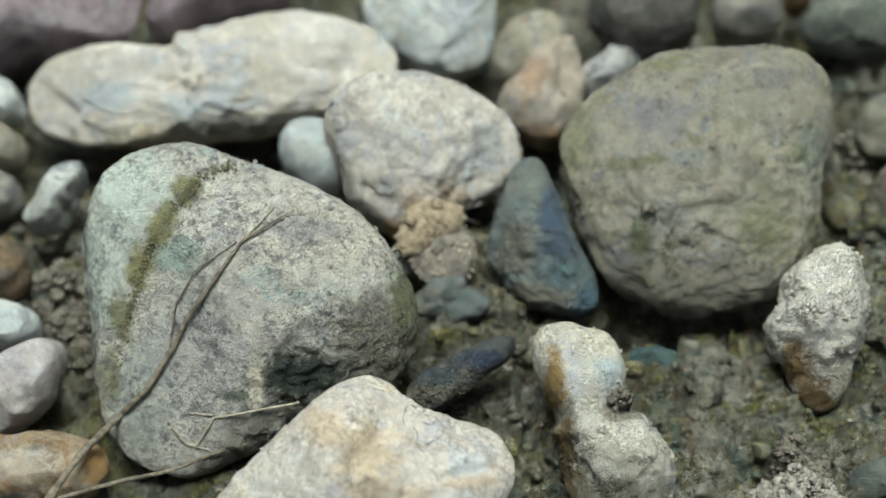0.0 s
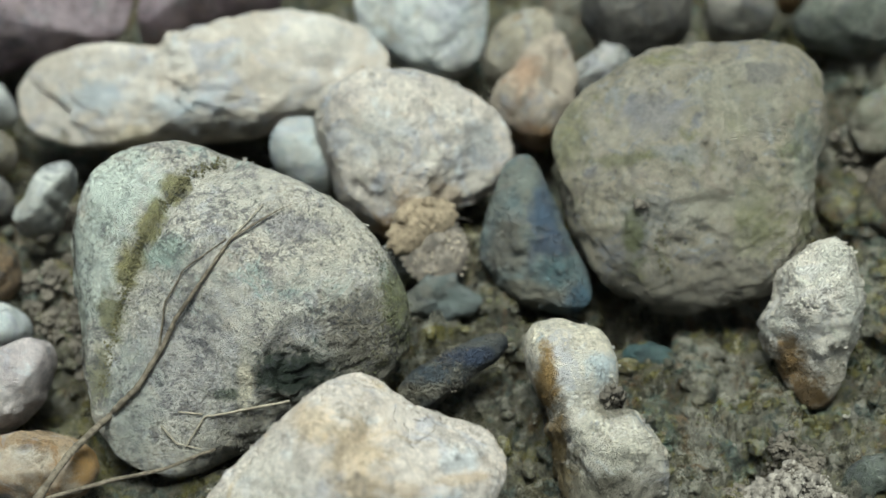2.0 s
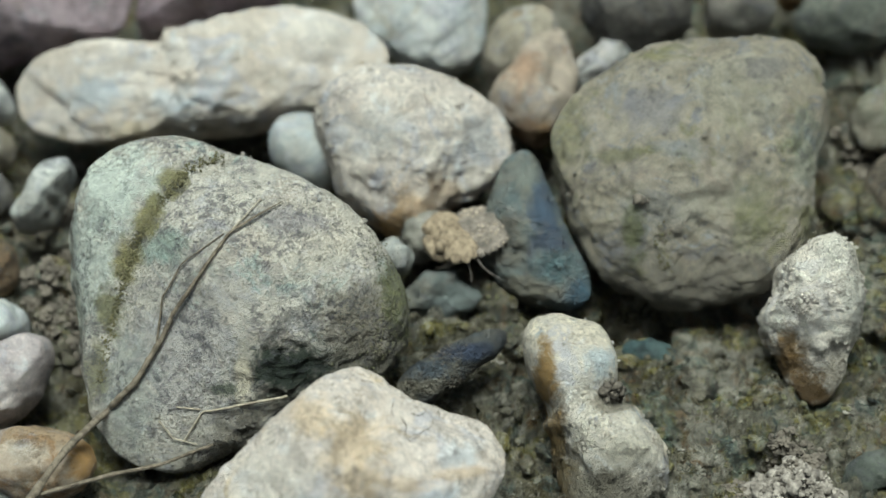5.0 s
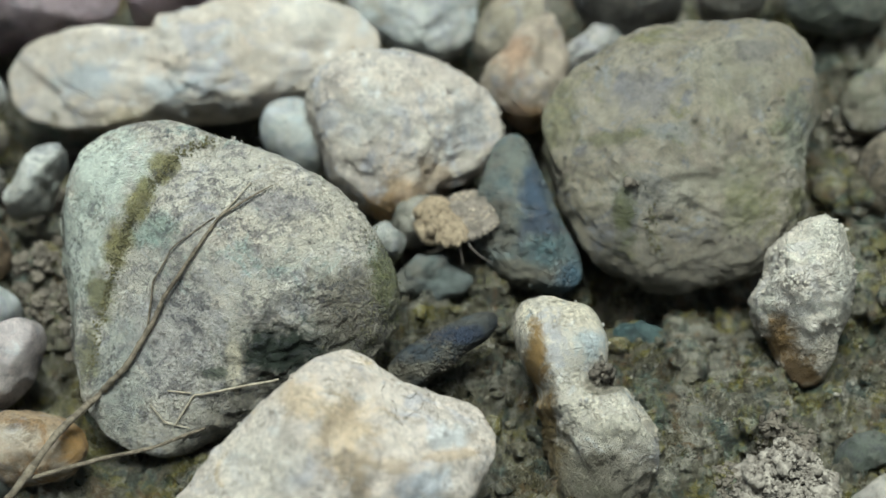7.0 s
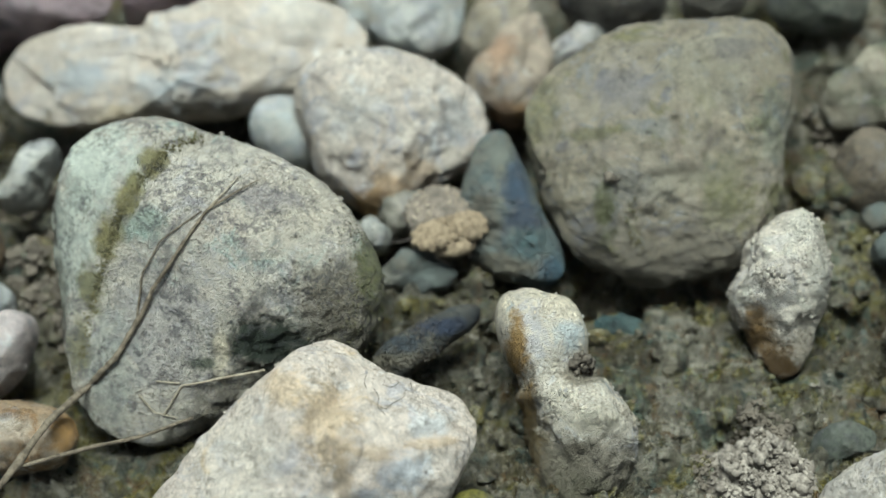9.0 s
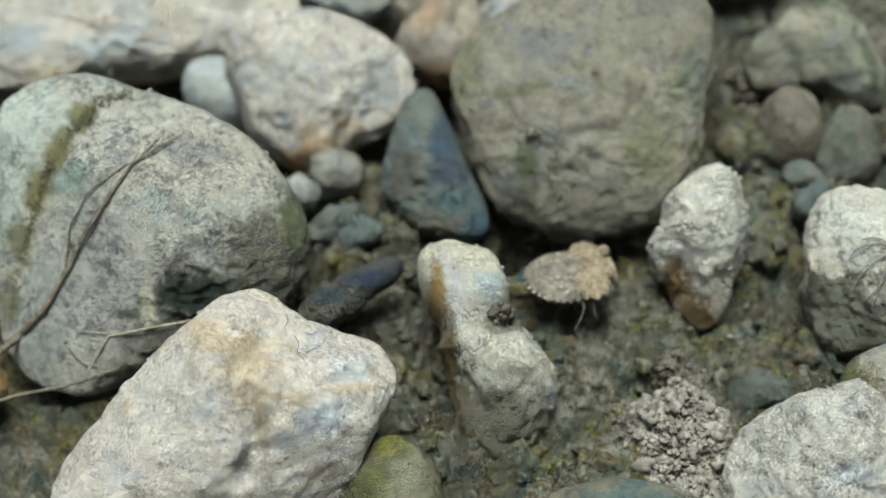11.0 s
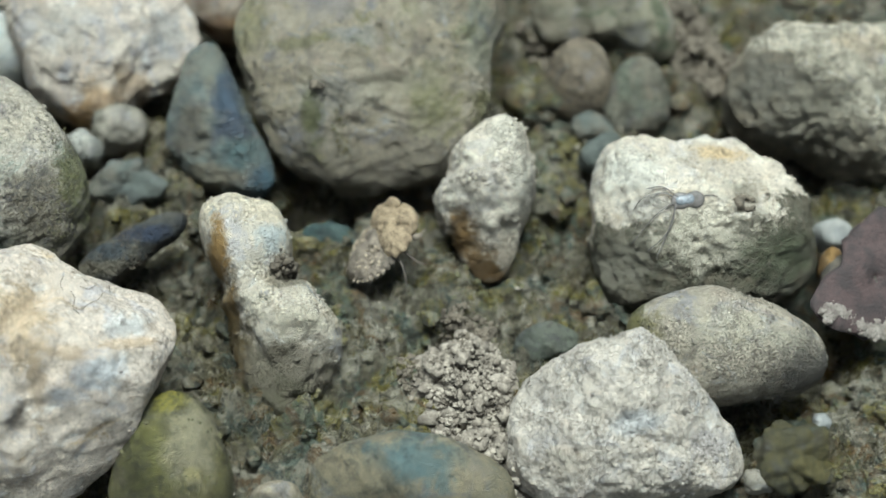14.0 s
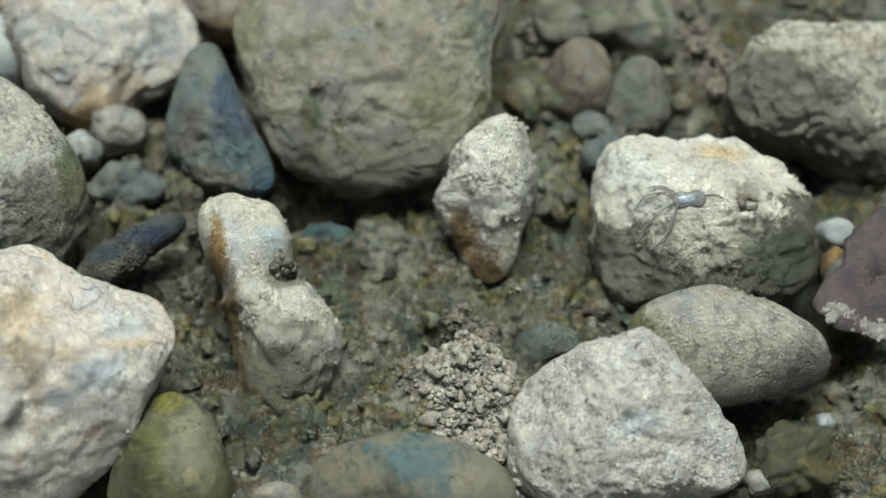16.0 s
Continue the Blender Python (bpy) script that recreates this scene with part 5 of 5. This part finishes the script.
mud_lumps([(4, 50, -30, 4, 700, 0.42), (4, 50, -30, 4, 160, 0.8), (34, 66, -2, 24, 420, 0.6), (34, 66, -2, 24, 60, 1.1), (50, 66, -36, -22, 220, 0.45), (-6, 8, -10, 6, 150, 0.4), (-40, -26, -10, 10, 200, 0.5), (8, 36, -40, -28, 120, 0.4)], "lumps of olive mud and half-buried grains", 21)
crumbs("soil_crumbs", [(50.4, 13.5, 2.6, 260, -0.1), (53.3, 10.3, 2.2, 200, -0.1), (48.0, 17.4, 2.4, 200, -0.1), (37.3, 14.8, 2.0, 120, -0.1)], SOIL_DARK, "dark damp crumbs between muddy stones", "soil", 0.3, 16, 2.0)
crumbs("grit", [(22.5, -10.8, 13, 150, -0.03), (10.3, -12.3, 8, 80, -0.03), (40.1, -9.7, 10, 100, -0.03), (16.7, -26.3, 9, 90, -0.03), (54.7, -26.1, 9, 80, -0.03), (40.6, 12.7, 12, 120, -0.03), (4.0, -2.5, 6, 60, -0.03)], GRIT, "grey grit grains scattered on wet mud", "grit", 0.09, 9, 0.05)
crumbs("algae_tufts", [(24.6, -15.0, 4, 160, -0.12), (31.8, -13.9, 3.4, 110, -0.12), (35.1, -7.3, 2.4, 120, -0.1), (55.5, -29.5, 4.5, 260, -0.1), (34.5, 9.4, 4, 160, -0.1), (46.6, 6.3, 5, 160, -0.1), (5.1, -4.9, 4, 120, -0.1)], SLIME, "olive algae tufts on wet mud", "algae", 0.10, 10, 0.3)


# ---- a flake of bark with a crusted edge ----
flake = tagged(new("bark_flake"), "curled purple-brown bark flake with pale crusted edge", "bark")
flake.matrix_basis = pose(63.22 * MM, -15.22 * MM, 2.05 * MM, 32.5, 9.3, 6.9)
v, f = worn_lump((4.7, 0.0, 0.0, 0.2, 1.2, 0.5, -0.5, 0.5, 0.1, 0.25, -0.2), 0.7, 0.5, n=3.4, rough=1.4, facets=1, seed=61, lean=(0, 0))
v[:, 2] += 0.035 * (v[:, 0] + 0.4 * v[:, 1]) ** 2 - 0.10 * v[:, 1]
put_mesh("blade", v, f, BARK, flake)
rim = []
rnd = random.Random(4)
for _ in range(620):
    s = rnd.random()
    x, y = -5.4 + 9.0 * s + rnd.gauss(0, 0.2), -3.3 - 1.6 * s + 0.5 * math.sin(9 * s) + rnd.gauss(0, 0.35)
    rim.append((x, y, 0.035 * (x + 0.4 * y) ** 2 - 0.10 * y + 0.45))
v, f = clumps(rim, 0.15, 15, 0.9)
put_mesh("crust", v, f, BARK_RIM, flake, "pale crumbly crust along the edge")
flake_prop = stone("pebble", (62.5, -14.73, 0.2), (32.5, 9.3, 6.9), 0.958, (3.4, 0.2, 0.1, 0.5, 0.1), 2.6, 3, "darkstone", "dark stone under a bark flake", "pebble", seed=71, rough=0.5)
stone("pebble", (57.89, -27.79, -0.78), (36.8, 8, 6.4), 0.943, (0.75, 0, 0, -0.08, 0, 0.05, 0), 0.9, 1.2, "quartz", "tiny white quartz grain on mud", "pebble", seed=72, rough=0.3, n=2.2)


v, f = clumps([(2.9 + 0.75 * math.cos(a), 1.3 + 0.6 * math.sin(a), top_of(2.9 + 0.75 * math.cos(a), 1.3 + 0.6 * math.sin(a), "chalk") + 0.03) for a in np.linspace(0.4, 5.6, 46)], 0.17, 35)
put_mesh("mud_ring", v, f, SOIL_DARK, LAID["chalk"][0], "dark dried mud round a hollow")


# ---- a dead midge stuck to the chalky stone ----
WING = plain_material("midge_sheen", (0.20, 0.22, 0.24), (0.09, 0.10, 0.11), 2.0, 0.3, 0.02)
CHITIN = plain_material("midge_leg", (0.10, 0.09, 0.085), (0.05, 0.045, 0.04), 2.0, 0.5, 0.02)
midge = tagged(new("dead_midge"), "tiny dead midge with shiny body on a stone", "insect")
mx, my = -2.56, 1.54
mz = top_of(mx, my, "chalk")
midge.matrix_basis = LAID["chalk"][0].matrix_basis @ pose(mx * MM, my * MM, (mz + 0.1) * MM) @ Matrix.Scale(1.25, 4)
v, f = worn_lump((0.52, 0, 0, 0.2, 0.05), 0.25, 0.25, rough=0.1, facets=0, seed=3, level=3, lean=(0, 0))
put_mesh("body", v, f, WING, midge, "shiny silvery body")
v, f = worn_lump((0.8, 0, 0, 0.36, 0.05), 0.2, 0.2, rough=0.1, facets=0, seed=4, lean=(0, 0))
put_mesh("abdomen", [(p[0] + 0.2, p[1], p[2] - 0.08) for p in v], f, CHITIN, midge)
for n, line in enumerate([[(-0.6, 0), (-1.4, 0.5), (-2.8, 0.2), (-3.4, -0.6)], [(-0.7, -0.2), (-0.9, -1.6), (-1.6, -2.6), (-2.6, -3.4)], [(-0.6, -0.3), (-1.2, -2.2), (-2.0, -3.9)], [(-0.5, 0.2), (-1.5, 0.9), (-2.6, 0.8)], [(-0.6, -0.1), (-2.0, -1.0), (-3.6, -2.9)], [(0.8, 0.1), (1.6, 0.3), (2.2, 0.2)]]):
    pts = [(x, y, top_of(mx + x, my + y, "chalk", mz) - mz + 0.02) for x, y in line]
    v, f = tube(pts, 0.05, sides=5, seed=n)
    put_mesh("leg", v, f, CHITIN, midge)


# ---- the toad bug ----
BUG_TAN = plain_material("bug_tan", (0.43, 0.335, 0.215), (0.20, 0.148, 0.09), 1.6, 0.75, 0.25)
BUG_GREY = plain_material("bug_grey", (0.27, 0.225, 0.175), (0.105, 0.088, 0.068), 1.2, 0.65, 0.25)
BUG_DARK = plain_material("bug_dark", (0.085, 0.068, 0.055), (0.04, 0.033, 0.027), 1.5, 0.7, 0.1)
BUG_PALE = plain_material("bug_pale", (0.46, 0.39, 0.29), (0.22, 0.175, 0.125), 2.0, 0.8, 0.1)

toad_bug = tagged(new("toad_bug"), "warty tan and grey toad bug with a toothed rim", "insect")
toad_bug.scale = (1.05, 1.05, 1.05)


def bug_shell(name, outline, up, down, at, material, label, seed, teeth=0, warts=0.0, ridge=0.0, dents=(), n=2.3):
    """A plate of the bug. teeth: number along its whole rim; ridge: rise of its midline; dents: (x, y, radius, rise)."""
    v, f = worn_lump(outline, up, down, n=n, rough=0.22, facets=0, seed=seed, lean=(0, 0), level=5)
    if teeth:
        a = np.arctan2(v[:, 1], v[:, 0])
        rim_near = np.exp(-((v[:, 2] / 0.3) ** 2))
        saw = 1 + 0.13 * rim_near * np.abs(np.sin(a * teeth / 2)) ** 2
        v[:, 0] *= saw
        v[:, 1] *= saw
    upper = v[:, 2] > 0.1
    v[:, 2] += upper * ridge * np.exp(-((v[:, 1] / 0.5) ** 2))
    for dx, dy, dr, rise in dents:
        v[:, 2] += upper * rise * np.exp(-((v[:, 0] - dx) ** 2 + (v[:, 1] - dy) ** 2) / (dr * dr))
    if warts:
        for i, q in enumerate(v):
            d = noise.voronoi(Vector(q) * 2.1 + Vector((seed, 0, 0)))[0][0]
            v[i, 2] += warts * max(0.0, 1 - d / 0.5) * (1 if q[2] > 0 else 0)
    return put_mesh(name, v + np.array(at), f, material, toad_bug, label)


bug_shell("abdomen", (2.95, 0.15, 0, 0.22, 0, 0.1, 0, 0.05, 0), 1.15, 0.75, (-0.9, 0, -0.05), BUG_GREY, "mottled grey-brown wing covers", 81, teeth=30, warts=0.12, ridge=0.25, dents=[(-0.6, 1.2, 0.9, -0.2), (-0.6, -1.2, 0.9, -0.2), (1.9, 0, 0.7, -0.5)], n=2.0)
bug_shell("pronotum", (2.15, -0.05, 0, -0.85, 0, 0.1, 0, 0.14, 0), 1.1, 0.8, (1.15, 0, 0.4), BUG_TAN, "sandy-tan neck shield with raised knobs", 82, teeth=22, warts=0.22, dents=[(0.4, 0.75, 0.5, 0.45), (0.4, -0.75, 0.5, 0.45), (-0.3, 1.8, 0.5, 0.3), (-0.3, -1.8, 0.5, 0.3), (0.2, 0, 0.4, -0.3)])
bug_shell("head", (1.3, 0.1, 0, -0.42, 0, 0.1, 0), 0.75, 0.85, (2.3, 0, 0.15), BUG_TAN, "short broad tan head", 83, warts=0.2)
bug_shell("scutellum", (0.95, 0.12, 0, -0.1, 0, 0.14, 0), 0.45, 0.5, (-0.4, 0, 0.95), BUG_GREY, "raised grey-brown shield plate", 84, warts=0.12)
rnd = random.Random(17)


def bug_tooth(x, y, z, reach, heading):
    """A blunt pale tooth of the abdomen's rim."""
    v, f = worn_lump((0.17, 0, 0, 0.05, 0), 0.11, 0.11, rough=0.1, facets=0, seed=5, level=2, lean=(0, 0))
    c, d = math.cos(heading), math.sin(heading)
    return put_mesh("tooth", [(x + (q[0] * c - q[1] * d) * reach, y + (q[0] * d + q[1] * c) * reach, z + q[2]) for q in v], f, BUG_PALE, toad_bug)


for k in range(26):
    a = math.pi * (0.22 + 1.56 * (k + 0.5) / 26)
    bug_tooth(-0.9 + (2.95 + 0.22 * math.cos(2 * a)) * math.cos(a), (2.95 + 0.22 * math.cos(2 * a)) * math.sin(a), 0.02, rnd.uniform(0.85, 1.25), a)
for name, cx, rx, ry, rise, z, count, size, seed, material in (("neck_skin", 1.2, 1.35, 2.7, 1.15, 0.4, 700, 0.095, 19, BUG_TAN), ("wing_skin", -0.9, 2.8, 2.6, 1.15, -0.05, 420, 0.05, 20, BUG_PALE)):
    grains = []
    for _ in range(count):
        a, d = rnd.uniform(0, 2 * math.pi), math.sqrt(rnd.random())
        grains.append((cx + rx * d * math.cos(a), ry * d * math.sin(a), z + rise * (1 - d ** 2.2) ** (1 / 2.2) + 0.02))
    v, f = clumps(grains, size, seed, 0.6)
    put_mesh(name, v, f, material, toad_bug, "coarse tan warts" if name == "neck_skin" else "fine pale warts")
for side in (-1, 1):
    v, f = worn_lump((0.5, 0, 0, 0.03, 0), 0.62, 0.6, rough=0.05, facets=0, seed=85, lean=(0, 0), level=3)
    put_mesh("eye", v + np.array((2.45, side * 1.3, 1.15)), f, BUG_TAN, toad_bug, "bulging knob-like tan eye")
    v, f = tube([(1.6, side * 1.1, -0.35), (2.1, side * 1.6, -0.6), (2.4, side * 1.4, -0.95)], 0.3, sides=9, taper=0.75, seed=90, wobble=0.1)
    put_mesh("front_thigh", v, f, BUG_GREY, toad_bug, "stout grey-brown grasping leg")
    v, f = tube([(2.4, side * 1.4, -0.95), (2.8, side * 1.1, -1.1), (3.0, side * 0.9, -1.25)], 0.13, sides=7, taper=0.5, seed=91, wobble=0.15)
    put_mesh("front_shin", v, f, BUG_GREY, toad_bug, "grey-brown forward shin")
    for k, pts in enumerate([
        [(0.6, side * 1.6, -0.5), (0.9, side * 2.7, -0.5), (1.0, side * 3.2, -1.2), (1.2, side * 3.4, -1.8)],
        [(-0.2, side * 1.8, -0.5), (0.1, side * 3.0, -0.4), (-0.2, side * 3.8, -0.9), (-0.9, side * 4.6, -1.6)],
    ]):
        v, f = tube(pts, 0.12, sides=7, taper=0.35, seed=92 + k, wobble=0.15)
        put_mesh("leg", v, f, BUG_DARK, toad_bug, "dark mottled leg")


def motions():
    """The bug sits, turns, walks on, leaps over the stone, turns again and leaps away."""
    rows = [  # seconds; millimetres; degrees
        (0, -0.66, 1.55, 2.8, -1, -33.5, 128.3), (3.6, -0.59, 1.64, 2.8, -1.2, -33.4, 128.3), (4.1, 0.55, 1.76, 2.8, -23.7, -10.1, 197.3),
        (4.7, 2.61, 1.3, 2.8, 14, 2, 206), (8.6, 2.57, 1.26, 2.8, 14, 2, 206), (8.85, 2.9, 0.6, 2.9, -6, 2, 258),
        (9.1, 3.43, -0.15, 2.8, -0.7, 0, 310.9), (9.6, 5.36, -2.67, 3.2, -21.9, 9, 351.7), (10.8, 5.35, -2.67, 3.2, -22.6, 7.5, 350.8),
        (10.9, 10.24, -5.61, 7.4, 0.8, -3, 353.9), (11, 20.79, -10.46, 3.2, -10.5, 4.6, 369.8), (11.1, 21.73, -10.59, 2.8, -15.8, -6.9, 380.5),
        (11.5, 21.95, -10.23, 2.8, -17.2, -10.1, 380.6), (12.5, 21.98, -10.68, 2.8, -17.6, -17.3, 375.1), (12.9, 22.87, -11.38, 2.8, -23.1, -34.3, 390.2),
        (14.1, 22.87, -11.39, 2.8, -23.8, -34.3, 390.4), (14.2, 64.34, 6.9, 21.4, 4, -12.9, 394.4), (14.3, 99.88, 29.18, 7.4, 26.2, 4.9, 392.8),
        (14.4, 103.09, 34.17, 0, 26.7, 4.8, 392.9), (16, 103.09, 34.17, 0, 26.7, 4.8, 392.9),
    ]
    walk(toad_bug, [(t, pose(x * MM, y * MM, z * MM, rx, ry, rz)) for t, x, y, z, rx, ry, rz in rows])


motions()
